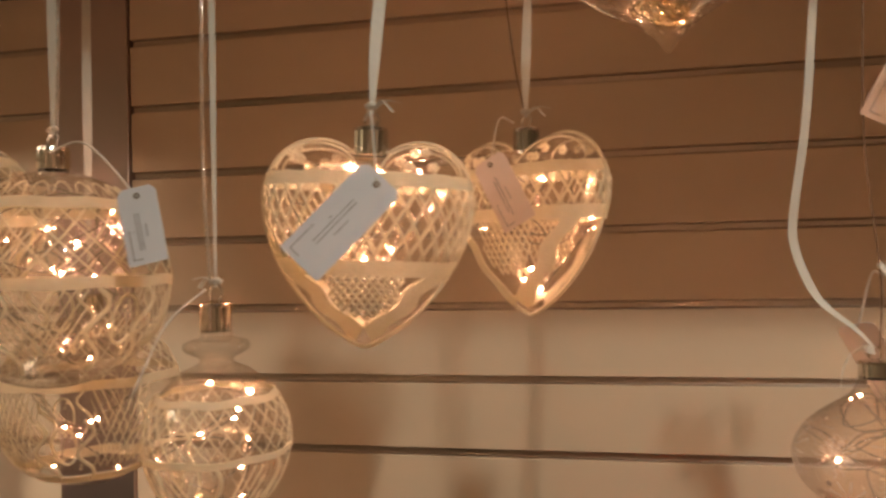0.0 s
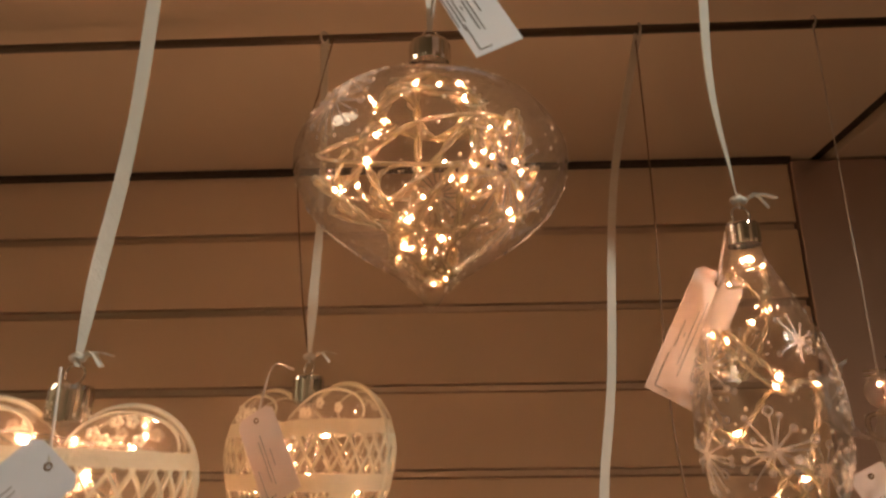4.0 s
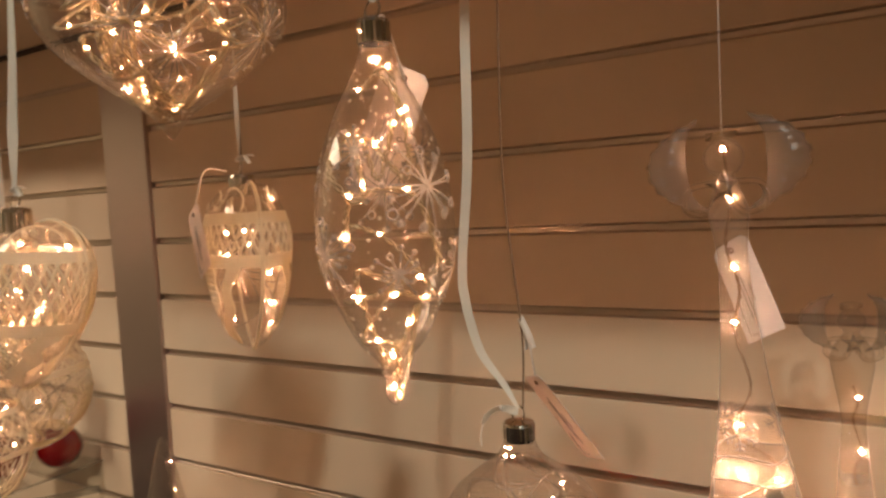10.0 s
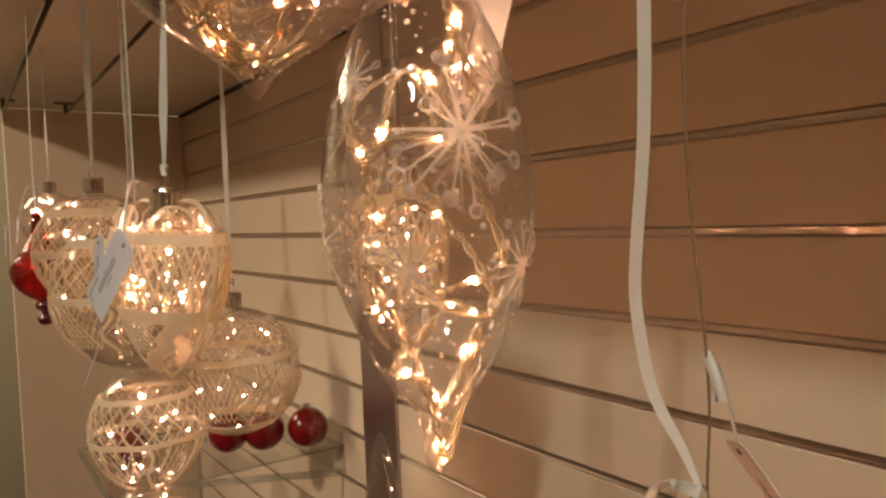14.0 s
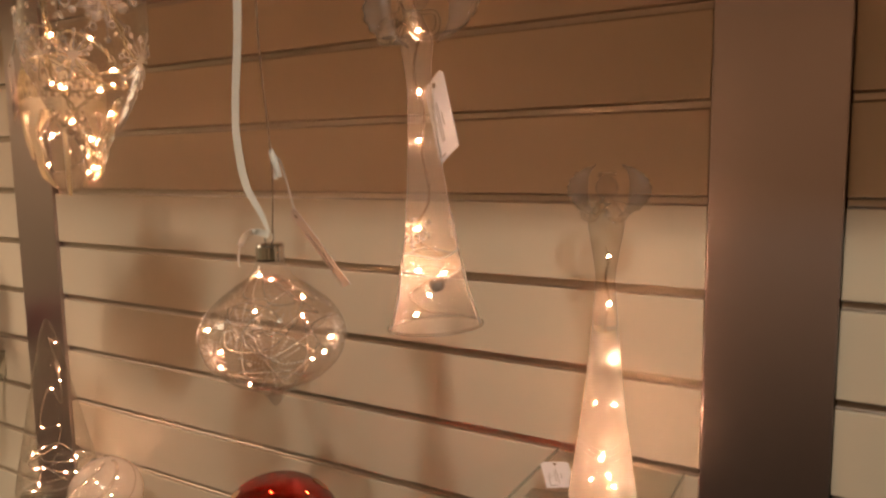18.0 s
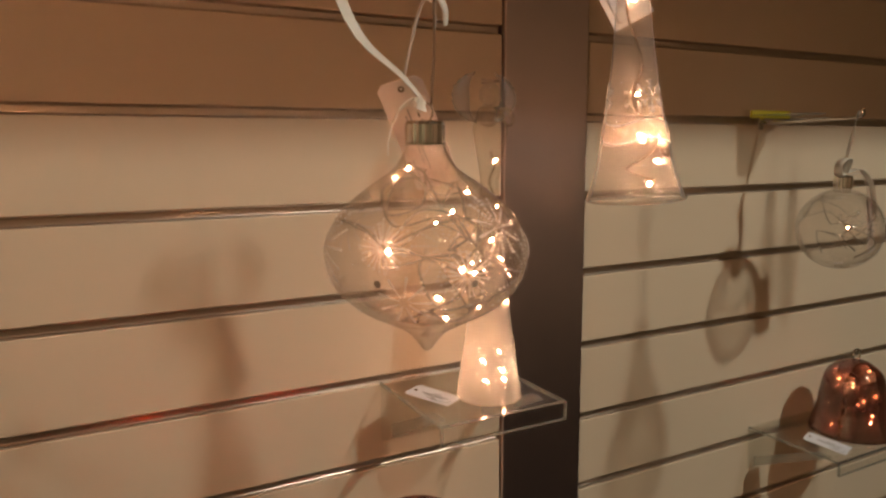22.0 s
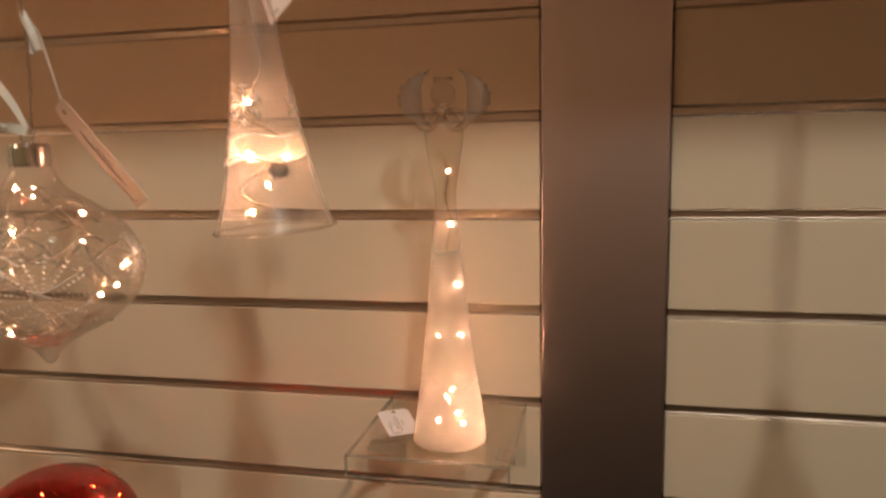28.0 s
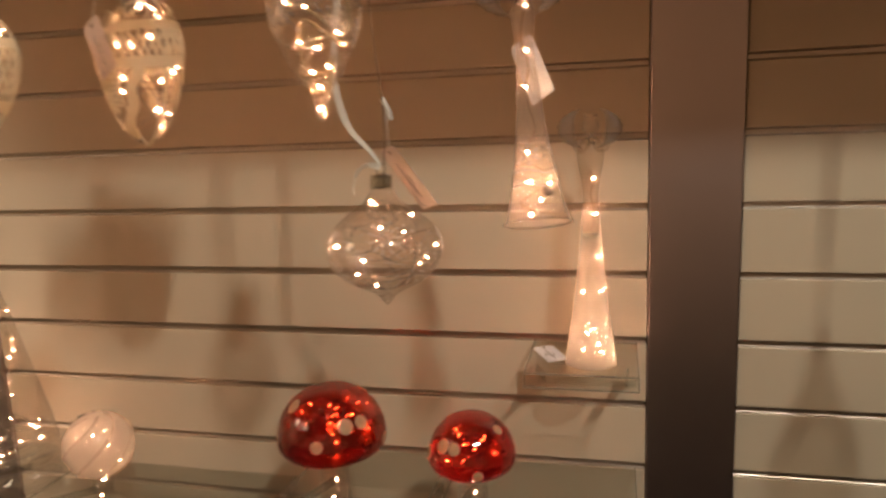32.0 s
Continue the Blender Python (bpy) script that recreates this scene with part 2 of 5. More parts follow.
ETCH = thin_glass("white_etching", (0.95, 0.94, 0.92), rough=0.4, base=0.03, edge=0.2, body=(0.97, 0.95, 0.92), body_share=0.24)
ETCH_FINE = thin_glass("fine_white_etching", (0.93, 0.92, 0.90), rough=0.4, base=0.03, edge=0.2, body=(0.97, 0.95, 0.92), body_share=0.75)
GREEN_DOT = solid("silver_sparkle", (0.55, 0.50, 0.44), (0.45, 0.40, 0.34), 0.3, metal=0.7)
BROWN_PLASTIC = solid("brown_plastic", (0.26, 0.17, 0.11), (0.19, 0.12, 0.08), 0.4)
YELLOW = solid("yellow_label", (0.72, 0.66, 0.06), (0.66, 0.60, 0.05), 0.5)
GOLD_WIRE = thin_glass("golden_clear_cord", (0.97, 0.88, 0.66), rough=0.10, base=0.28, edge=0.85, power=1.6, body=(0.98, 0.88, 0.66), body_share=0.6)
WIRE = thin_glass("amber_clear_wire", (0.96, 0.91, 0.82), rough=0.12, base=0.30, edge=0.8, power=1.6, body=(0.96, 0.90, 0.80), body_share=0.5)
BROWN_WIRE = solid("brown_twisted_wire", (0.30, 0.19, 0.10), (0.20, 0.12, 0.06), 0.35, scale=300, metal=0.4)
LED = glow("warm_led", (1.0, 0.49, 0.278), 790.0, 0.75)

# ---- shape helpers ----
def part(name, bm, material, parent=None, label="", smooth=True):
    me = bpy.data.meshes.new(name)
    bm.to_mesh(me)
    bm.free()
    for m in (material if isinstance(material, (list, tuple)) else [material]):
        me.materials.append(m)
    if smooth:
        for p in me.polygons:
            p.use_smooth = True
    ob = new(name, me)
    if parent is not None:
        ob.parent = parent
    if label:
        ob["label"] = label
    return ob


def thing(name, place, label, category, group="", kind="", turn=(0, 0, 0)):
    ob = new(name)
    ob.empty_display_size = 0.02
    ob.matrix_world = pose(*place, *turn)
    return tagged(ob, label, category, group, kind)


def box(bm, x0, x1, y0, y1, z0, z1, bevel=0.0, mi=0):
    r = bmesh.ops.create_cube(bm, size=1.0)
    vs = r["verts"]
    for v in vs:
        v.co = Vector(((x0 + x1) / 2 + v.co.x * (x1 - x0), (y0 + y1) / 2 + v.co.y * (y1 - y0), (z0 + z1) / 2 + v.co.z * (z1 - z0)))
    fs = {f for v in vs for f in v.link_faces}
    for f in fs:
        f.material_index = mi
    if bevel:
        es = {e for v in vs for e in v.link_edges}
        bmesh.ops.bevel(bm, geom=list(es), offset=bevel, segments=2, affect="EDGES", profile=0.6)
    return bm


def lathe(bm, profile, seg=48, mi=0, centre=(0, 0), close=False):
    """Turns (radius, height) pairs about the z axis."""
    rings = []
    for r, z in profile:
        if r < 1e-5:
            rings.append([bm.verts.new((centre[0], centre[1], z))])
        else:
            rings.append([bm.verts.new((centre[0] + r * math.cos(2 * math.pi * k / seg), centre[1] + r * math.sin(2 * math.pi * k / seg), z)) for k in range(seg)])
    for a, b in zip(rings, rings[1:]):
        for k in range(seg):
            n = (k + 1) % seg
            if len(a) == 1 and len(b) == 1:
                continue
            if len(a) == 1:
                f = bm.faces.new((a[0], b[k], b[n]))
            elif len(b) == 1:
                f = bm.faces.new((a[k], b[0], a[n]))
            else:
                f = bm.faces.new((a[k], b[k], b[n], a[n]))
            f.material_index = mi
    return bm


def spline(points, per=8):
    """A smooth line through the points."""
    ps = [Vector(p) for p in points]
    ps = [ps[0] * 2 - ps[1]] + ps + [ps[-1] * 2 - ps[-2]]
    out = []
    for i in range(1, len(ps) - 2):
        a, b, c, d = ps[i - 1 : i + 3]
        for k in range(per):
            t = k / per
            out.append(0.5 * (2 * b + (c - a) * t + (2 * a - 5 * b + 4 * c - d) * t * t + (3 * b - a - 3 * c + d) * t ** 3))
    out.append(ps[-2])
    return out


def tube(bm, pts, r, sides=5, mi=0, closed=False):
    pts = [Vector(p) for p in pts]
    rings = []
    n = len(pts)
    side = Vector((0.3, 0.5, 0.8))
    for i, p in enumerate(pts):
        d = (pts[(i + 1) % n] - pts[i - 1]) if closed else (pts[min(i + 1, n - 1)] - pts[max(i - 1, 0)])
        d = d.normalized() if d.length > 1e-9 else Vector((0, 0, 1))
        u = side - d * side.dot(d)
        if u.length < 1e-4:
            u = Vector((1, 0, 0)) - d * d.x
        u.normalize()
        side = u
        w = d.cross(u)
        rings.append([bm.verts.new(p + r * (math.cos(2 * math.pi * k / sides) * u + math.sin(2 * math.pi * k / sides) * w)) for k in range(sides)])
    for i in range(n if closed else n - 1):
        a, b = rings[i], rings[(i + 1) % n]
        for k in range(sides):
            f = bm.faces.new((a[k], a[(k + 1) % sides], b[(k + 1) % sides], b[k]))
            f.material_index = mi
    if not closed:
        bm.faces.new(rings[0][::-1]).material_index = mi
        bm.faces.new(rings[-1]).material_index = mi
    return bm


def band(bm, lows, highs, normals, thick, mi=0, closed=False):
    """A raised strip between two lines, with its own thickness."""
    rows = [[bm.verts.new(v) for v in (a, b, b + n * thick, a + n * thick)] for a, b, n in zip(map(Vector, lows), map(Vector, highs), map(Vector, normals))]
    m = len(rows)
    for i in range(m if closed else m - 1):
        p, q = rows[i], rows[(i + 1) % m]
        for k in range(4):
            bm.faces.new((p[k], p[(k + 1) % 4], q[(k + 1) % 4], q[k])).material_index = mi
    return bm


def ribbon_line(bm, pts, width, turns, mi=0, thick=0.0005, gather=1.0):
    """A flat ribbon along a line; turns: the angle of its width about the line, from end to end."""
    n = len(pts)
    lows, highs, normals = [], [], []
    for i, p in enumerate(pts):
        d = (Vector(pts[min(i + 1, n - 1)]) - Vector(pts[max(i - 1, 0)])).normalized()
        f = i / (n - 1) * (len(turns) - 1)
        k = min(int(f), len(turns) - 2)
        a = radians(turns[k] + (turns[k + 1] - turns[k]) * (f - k))
        side = Vector((math.cos(a), math.sin(a), 0))
        side = (side - d * side.dot(d)).normalized()
        wide = width * min(1.0, gather + (1 - gather) * (i / n) * 3)
        lows.append(Vector(p) - side * wide / 2)
        highs.append(Vector(p) + side * wide / 2)
        normals.append(side.cross(d))
    return band(bm, lows, highs, normals, thick, mi)


# ---- the slat walls ----
CEIL = 1.992
PITCH = 0.1
BAYS = (("wall_left", -2.461, -1.287), ("wall_center", -1.160, 0.0), ("wall_right", 0.127, 1.294))
slat_meshes = {}


def slat_mesh(width):
    key = round(width, 3)
    if key not in slat_meshes:
        bm = bmesh.new()
        box(bm, -width / 2, width / 2, 0, 0.016, -0.0445, 0.0445, 0.0012)
        me = bpy.data.meshes.new("slat")
        bm.to_mesh(me)
        bm.free()
        me.materials.append(SLAT)
        bm = bmesh.new()
        # a trough of rolled metal, open to the front, with lips over the edges of the slats
        half = [(0.0006 + 0.0052 * (1 - (k / 8) ** 6), 0.0060 * k / 8) for k in range(9)]
        half += [(-0.0001, 0.0062), (-0.0004, 0.0067), (-0.0004, 0.0072), (-0.0001, 0.0077), (0.0, 0.0079)]
        prof = half[::-1] + [(y, -z) for y, z in half[1:]] + [(0.0072, -0.0068), (0.0072, 0.0068)]
        ends = [[bm.verts.new((x, y, z)) for y, z in prof] for x in (-width / 2 + 0.001, width / 2 - 0.001)]
        for k in range(len(prof)):
            n = (k + 1) % len(prof)
            bm.faces.new((ends[0][k], ends[0][n], ends[1][n], ends[1][k]))
        mi = bpy.data.meshes.new("groove_insert")
        bm.to_mesh(mi)
        bm.free()
        mi.materials.append(ALU)
        slat_meshes[key] = (me, mi)
    return slat_meshes[key]


for name, x0, x1 in BAYS:
    bm = bmesh.new()
    box(bm, x0, x1, 0.0165, 0.032, 0.12, CEIL + 0.02)
    wall = tagged(part(name, bm, BACKER, smooth=False), "cream slatted display wall with metal groove inserts", "wall", kind="structure")
    me, mi = slat_mesh(x1 - x0)
    for k in range(18):
        s = new("slat", me)
        s.parent, s.location = wall, ((x0 + x1) / 2, 0, 1.95 - PITCH * k)
        if k:
            g = new("groove_insert", mi)
            g.parent, g.location = wall, ((x0 + x1) / 2, 0.0012, 2.0 - PITCH * k)

for name, x0 in (("upright_far", -2.588), ("upright_left", -1.287), ("upright_right", 0.0), ("upright_end", 1.294)):
    bm = bmesh.new()
    box(bm, x0 + 0.0015, x0 + 0.1255, -0.005, 0.03, 0.05, CEIL - 0.004, 0.002)
    tagged(part(name, bm, POST, smooth=False), "satin grey metal upright between slatted panels", "upright", kind="structure")

# canopy over the bays, in boards with dark joints, and its front edge
bm = bmesh.new()
for x0, x1 in ((-2.47, -1.205), (-1.178, 0.032), (0.058, 1.42)):
    box(bm, x0, x1, -0.592, 0.03, CEIL, CEIL + 0.028, 0.002)
    box(bm, x0, x1, -0.02, 0.03, CEIL + 0.03, CEIL + 0.05, mi=1)
box(bm, -2.47, 1.42, -0.591, 0.03, CEIL + 0.012, CEIL + 0.034, mi=1)
box(bm, -2.47, 1.42, -0.606, -0.593, CEIL - 0.003, CEIL + 0.045, 0.002)
tagged(part("ceiling", bm, [CANOPY, GAP], smooth=False), "low cream canopy boards with dark joints", "ceiling", kind="structure")
bm = bmesh.new()
for x0, x1 in ((-2.461, -1.287), (-1.160, 0.0), (0.127, 1.294)):
    box(bm, x0, x1, -0.012, 0.0, CEIL - 0.007, CEIL - 0.0005)
tagged(part("trim", bm, GAP, smooth=False), "dark shadow joint under the canopy", "trim", kind="structure")

bm = bmesh.new()
box(bm, -2.495, -2.466, -0.50, 0.03, 0.0, CEIL - 0.002, 0.002)
tagged(part("end_panel", bm, SLAT, smooth=False), "plain cream end panel of the display", "panel", kind="structure")

# the shop round the display
bm = bmesh.new()
box(bm, -5.0, 3.6, -5.2, 0.2, -0.05, 0.0)
tagged(part("floor", bm, FLOOR, smooth=False), "dark brown shop carpet", "floor", kind="structure")
for name, a in (("wall_north", (-5.0, 3.6, 0.05, 0.2, 0, 3.25)), ("wall_south", (-5.0, 3.6, -5.2, -5.05, 0, 3.25)), ("wall_west", (-5.0, -4.85, -5.05, 0.05, 0, 3.25)), ("wall_east", (3.45, 3.6, -5.05, 0.05, 0, 3.25))):
    bm = bmesh.new()
    box(bm, *a)
    tagged(part(name, bm, PLASTER, smooth=False), "plain warm plaster shop wall", "wall", kind="structure")
bm = bmesh.new()
box(bm, -5.0, 3.6, -5.2, 0.2, 3.25, 3.35)
tagged(part("ceiling_shop", bm, PLASTER, smooth=False), "plain shop ceiling above the display", "ceiling", kind="structure")

# hanging rails under the canopy
RAIL_Z = 1.962
for x0, x1 in ((-2.33, -1.25), (-1.10, -0.03), (0.16, 1.25)):
    for y in (-0.505, -0.355):
        rail = thing("hanging_rail", (0, y, 0), "thin dark metal hanging rail under the canopy", "rail", "hanging rails")
        bm = bmesh.new()
        tube(bm, [(x0, 0, RAIL_Z), (x1, 0, RAIL_Z)], 0.004, 8)
        part("rod", bm, RAILM, rail)
        for x in (x0 + 0.006, x1 - 0.006):
            bm = bmesh.new()
            box(bm, x - 0.004, x + 0.004, -0.005, 0.005, RAIL_Z, CEIL - 0.003)
            box(bm, x - 0.012, x + 0.012, -0.028, 0.028, CEIL - 0.004, CEIL - 0.0003)
            part("bracket", bm, RAILM, rail, smooth=False)

# ---- ornament helpers ----
def make_bulb():
    """A tiny round chip in a drop of clear resin."""
    bm = bmesh.new()
    lathe(bm, [(0.00105 * math.cos(t), 0.00115 * math.sin(t)) for t in np.linspace(-1.57, 1.57, 8)], 12)
    lathe(bm, [(0.0007, -0.0046), (0.0017, -0.0038), (0.0024, -0.0016), (0.0025, 0.0010), (0.0018, 0.0034), (0.0, 0.0046)], 12, 1)
    me = bpy.data.meshes.new("bulb")
    bm.to_mesh(me)
    bm.free()
    me.materials.append(LED)
    me.materials.append(LENS)
    for p in me.polygons:
        p.use_smooth = True
    return me


BULB = make_bulb()


def bulbs(parent, places, size=1.0):
    for p in places:
        b = new("bulb", BULB)
        b.parent = parent
        b.location = p
        b.rotation_euler = (random.uniform(0, 3), random.uniform(0, 3), random.uniform(0, 3))
        b.scale = (size * random.uniform(0.8, 1.12),) * 3


def light_string(parent, knots, count, size=1.0, wire=0.00046, name="light_string", label="", spots=None, cord=None):
    """A twisted clear lead through the knots, with bulbs along it. parent may be None for a string that is a thing of its own."""
    line = spline(knots, 12)
    bm = bmesh.new()
    for s in (0.0, math.pi):
        pts = []
        for i, p in enumerate(line):
            a = i * 1.25 + s
            pts.append(p + Vector((math.cos(a), math.sin(a), 0.4 * math.sin(a))) * wire * 1.5)
        tube(bm, pts, wire, 4)
    ob = part(name, bm, cord or WIRE, parent, label)
    if spots:
        bulbs(ob, spots, size)
        return ob
    step = len(line) / count
    bulbs(ob, [line[min(len(line) - 1, int((k + 0.5) * step))] + Vector((0, 0, 0.001)) for k in range(count)], size)
    return ob


def tangle(rng, radius_at, z0, z1, count, fill=0.8, hop=0.06):
    """Knots of a lead stuffed at random into a turned body."""
    pts = []
    p = Vector((0, 0, z1))
    pts.append(p.copy())
    a, way = rng.uniform(0, 6.28), 1
    trips = max(1, round(count / 22))
    while len(pts) < count:
        f = (len(pts) / (count - 1) * trips) % 2.0
        f = f if f <= 1 else 2 - f
        z = max(z0, min(z1, z1 + (z0 - z1) * f + rng.uniform(-hop, hop) * 0.5))
        if rng.random() < 0.15:
            way = -way
        a += way * rng.uniform(0.4, 1.5)
        r = radius_at(z) * fill * rng.uniform(0.45, 1.08)
        pts.append(Vector((r * math.cos(a), r * math.sin(a), z)))
    return pts


def radius_of(profile):
    zs = [z for _, z in profile]
    rs = [r for r, _ in profile]
    if zs[0] > zs[-1]:
        zs, rs = zs[::-1], rs[::-1]
    return lambda z: float(np.interp(z, zs, rs))


def fine(profile, per=5):
    """The same outline with a smooth line through its points."""
    pts = spline([(r, 0, z) for r, z in profile], per)
    return [(max(0.0, p.x), p.z) for p in pts]


def on_round(radius_at, a, z, out=0.0006):
    r = radius_at(z)
    d = (radius_at(z + 0.001) - radius_at(z - 0.001)) / 0.002
    n = Vector((math.cos(a), math.sin(a), -d)).normalized()
    return Vector((r * math.cos(a), r * math.sin(a), z)) + n * out, n


def ring_band(bm, radius_at, z, half, thick=0.0012, seg=56, wave=0.0, waves=0):
    lows, highs, normals = [], [], []
    for k in range(seg):
        a = 2 * math.pi * k / seg
        dz = wave * math.sin(a * waves)
        p, n = on_round(radius_at, a, z - half + dz, -0.0002)
        q, n2 = on_round(radius_at, a, z + half + dz, -0.0002)
        lows.append(p)
        highs.append(q)
        normals.append((n + n2).normalized())
    band(bm, lows, highs, normals, thick, closed=True)


def lattice(bm, radius_at, z0, z1, count, lean, r=0.0006, a0=0.0, a1=2 * math.pi):
    """Crossing threads between two heights."""
    for s in (1, -1):
        for k in range(count):
            start = a0 + (a1 - a0) * k / count
            pts = []
            for i in range(9):
                t = i / 8
                a = start + s * lean * t
                if a1 - a0 < 6.2 and not a0 - 0.001 <= a <= a1 + 0.001:
                    continue
                pts.append(on_round(radius_at, a, z0 + (z1 - z0) * t, 0.0004)[0])
            if len(pts) > 2:
                tube(bm, pts, r, 4)


def burst(bm, radius_at, a, z, size, rays, rng, dots=True, weight=1.0):
    """A star of etched rays that end in little rings and dots."""
    for k in range(rays):
        t = 2 * math.pi * k / rays + rng.uniform(-0.08, 0.08)
        reach = size * rng.uniform(0.75, 1.05)
        pts = []
        for s in (0.18, 0.6, 1.0):
            zz = z + reach * s * math.sin(t)
            aa = a + reach * s * math.cos(t) / max(0.012, radius_at(zz))
            pts.append(on_round(radius_at, aa, zz, 0.0005)[0])
        tube(bm, pts, 0.00036 * weight, 3)
        if dots:
            zz = z + reach * 1.15 * math.sin(t)
            aa = a + reach * 1.15 * math.cos(t) / max(0.012, radius_at(zz))
            c, n = on_round(radius_at, aa, zz, 0.0006)
            u = n.cross(Vector((0, 0, 1))).normalized()
            v = n.cross(u)
            w = size * 0.075 * (0.6 + 0.4 * weight)
            if k % 2:
                tube(bm, [c + w * (math.cos(q) * u + math.sin(q) * v) for q in np.linspace(0, 2 * math.pi, 8)[:-1]], 0.0003 * weight, 3, closed=True)
            else:
                f = [bm.verts.new(c + 0.7 * w * (math.cos(q) * u + math.sin(q) * v)) for q in np.linspace(0, 2 * math.pi, 8)[:-1]]
                bm.faces.new(f)


def bloom(root, radius_at, a, z, size, rays, rng):
    """A snow flower in broad white strokes of uneven length that end in discs or rings."""
    bm = bmesh.new()

    def spot(reach, t):
        zz = z + reach * math.sin(t)
        return on_round(radius_at, a + reach * math.cos(t) / max(0.014, radius_at(zz)), zz, 0.0005)

    for k in range(rays):
        t = 2 * math.pi * k / rays + rng.uniform(-0.14, 0.14)
        reach = size * rng.choice((0.55, 0.75, 0.9, 1.0, 1.05))
        line = [spot(reach * f, t) for f in (0.05, 0.35, 0.65, 0.9)]
        way = (line[-1][0] - line[0][0]).normalized()
        lows, highs = [], []
        for (c, n), w in zip(line, (0.00075, 0.00055, 0.0004, 0.0004)):
            side = way.cross(n).normalized() * w
            lows.append(c - side)
            highs.append(c + side)
        band(bm, lows, highs, [n for _, n in line], 0.0003)
        c, n = spot(reach, t)
        w = size * rng.uniform(0.075, 0.12)
        if k % 3 == 1:
            u = n.orthogonal().normalized()
            v = n.cross(u)
            tube(bm, [c + w * (math.cos(q) * u + math.sin(q) * v) for q in np.linspace(0, 2 * math.pi, 11)[:-1]], w * 0.32, 4, closed=True)
        else:
            dot(bm, c, n, w)
    c, n = spot(0.0, 0.0)
    dot(bm, c, n, size * 0.13)
    tagged(part("etched_star", bm, ETCH, root, "white etched snow flower", smooth=False), kind="stuff")


def dotted_fan(root, radius_at, a, z, size, rays):
    """A snow star of dotted lines, the dots growing smaller outwards."""
    bm = bmesh.new()
    for k in range(rays):
        t = 2 * math.pi * k / rays
        for i in range(2, 9):
            reach = size * i / 8
            zz = z + reach * math.sin(t)
            c, n = on_round(radius_at, a + reach * math.cos(t) / max(0.012, radius_at(zz)), zz, 0.0003)
            dot(bm, c, n, 0.00048 + 0.00006 * i)
    tagged(part("dotted_star", bm, ETCH_FINE, root, "white dotted snow star"), kind="stuff")


def dot(bm, c, n, w):
    u = n.orthogonal().normalized()
    v = n.cross(u)
    m = 6 if w < 0.0015 else 12
    top = bm.verts.new(c + n * min(0.0006, w * 0.4))
    ring = [bm.verts.new(c + w * (math.cos(q) * u + math.sin(q) * v)) for q in np.linspace(0, 2 * math.pi, m + 1)[:-1]]
    for k in range(m):
        bm.faces.new((ring[k], ring[(k + 1) % m], top))


def crown(parent, z, r=0.0115, h=0.017):
    """The metal cap of an ornament with its fluted side, and the wire loop on it."""
    bm = bmesh.new()
    seg = 40
    rings = []
    for rr, zz, flute in ((r * 0.98, z, 1), (r * 1.0, z + h * 0.15, 1), (r * 1.0, z + h * 0.85, 1), (r * 0.93, z + h, 0), (r * 0.2, z + h * 1.08, 0)):
        rings.append([bm.verts.new(((rr + flute * (0.0002 if k % 2 else -0.0002)) * math.cos(2 * math.pi * k / seg), (rr + flute * (0.0002 if k % 2 else -0.0002)) * math.sin(2 * math.pi * k / seg), zz)) for k in range(seg)])
    for a, b in zip(rings, rings[1:]):
        for k in range(seg):
            bm.faces.new((a[k], a[(k + 1) % seg], b[(k + 1) % seg], b[k]))
    bm.faces.new(rings[-1])
    part("cap", bm, CHROME, parent, "fluted chrome cap", smooth=False)
    bm = bmesh.new()
    c = z + h * 1.08 + 0.0045
    tube(bm, [(0.0048 * math.cos(q), 0.0012 * math.sin(q), c + 0.0055 * math.sin(q)) for q in np.linspace(-2.2, 2 * math.pi - 2.5, 14)], 0.0006, 5)
    part("wire_loop", bm, CHROME, parent)
    return c + 0.004


def bow(parent, z, turn=0.0, size=1.0):
    """The knot of the ribbon and its two cut tails."""
    bm = bmesh.new()
    tube(bm, [(-0.004 * size, 0, z), (0, -0.001, z + 0.002), (0.004 * size, 0, z)], 0.0022 * size, 6)
    for s, up in ((1, 0.002), (0.75, -0.004)):
        ribbon_line(bm, spline([(0.002, 0, z), (0.011 * s * size, -0.003, z + 0.004), (0.021 * s * size, -0.004, z + up)], 5), 0.004 * size, (90, 70, 60), thick=0.0004)
    ob = part("bow", bm, RIBBON, parent, "small tied bow of white ribbon")
    ob.rotation_euler = (0, 0, radians(turn))
    return ob


def hang(parent, z, top, sway=(), width=0.0084, turns=(0, 20, -15, 5), lead=None, clear_lead=False):
    """The ribbon from the loop to the rail; top: the rail's height above the origin. lead: places of a thin cable along it."""
    pts = [(0, 0, z)] + list(sway) + [(0.002, 0, top)]
    bm = bmesh.new()
    ribbon_line(bm, spline(pts, 10), width, turns, gather=0.35)
    tube(bm, [(0.002 + 0.0004, 0.0055 * math.cos(q), top + 0.0055 * math.sin(q)) for q in np.linspace(0, 2 * math.pi, 10)[:-1]], 0.0012, 4, closed=True)
    part("ribbon", bm, RIBBON, parent, "white satin hanging ribbon", False)
    if lead:
        bm = bmesh.new()
        if clear_lead:
            line = spline(lead, 40)
            for s in (0, math.pi):
                tube(bm, [p + 0.0009 * Vector((math.cos(i * 0.7 + s), math.sin(i * 0.7 + s), 0)) for i, p in enumerate(line)], 0.0006, 4)
            part("cable", bm, WIRE, parent, "clear twisted cable")
        else:
            tube(bm, spline(lead, 8), 0.0007, 5)
            part("cable", bm, CORD, parent, "thin brown cable")


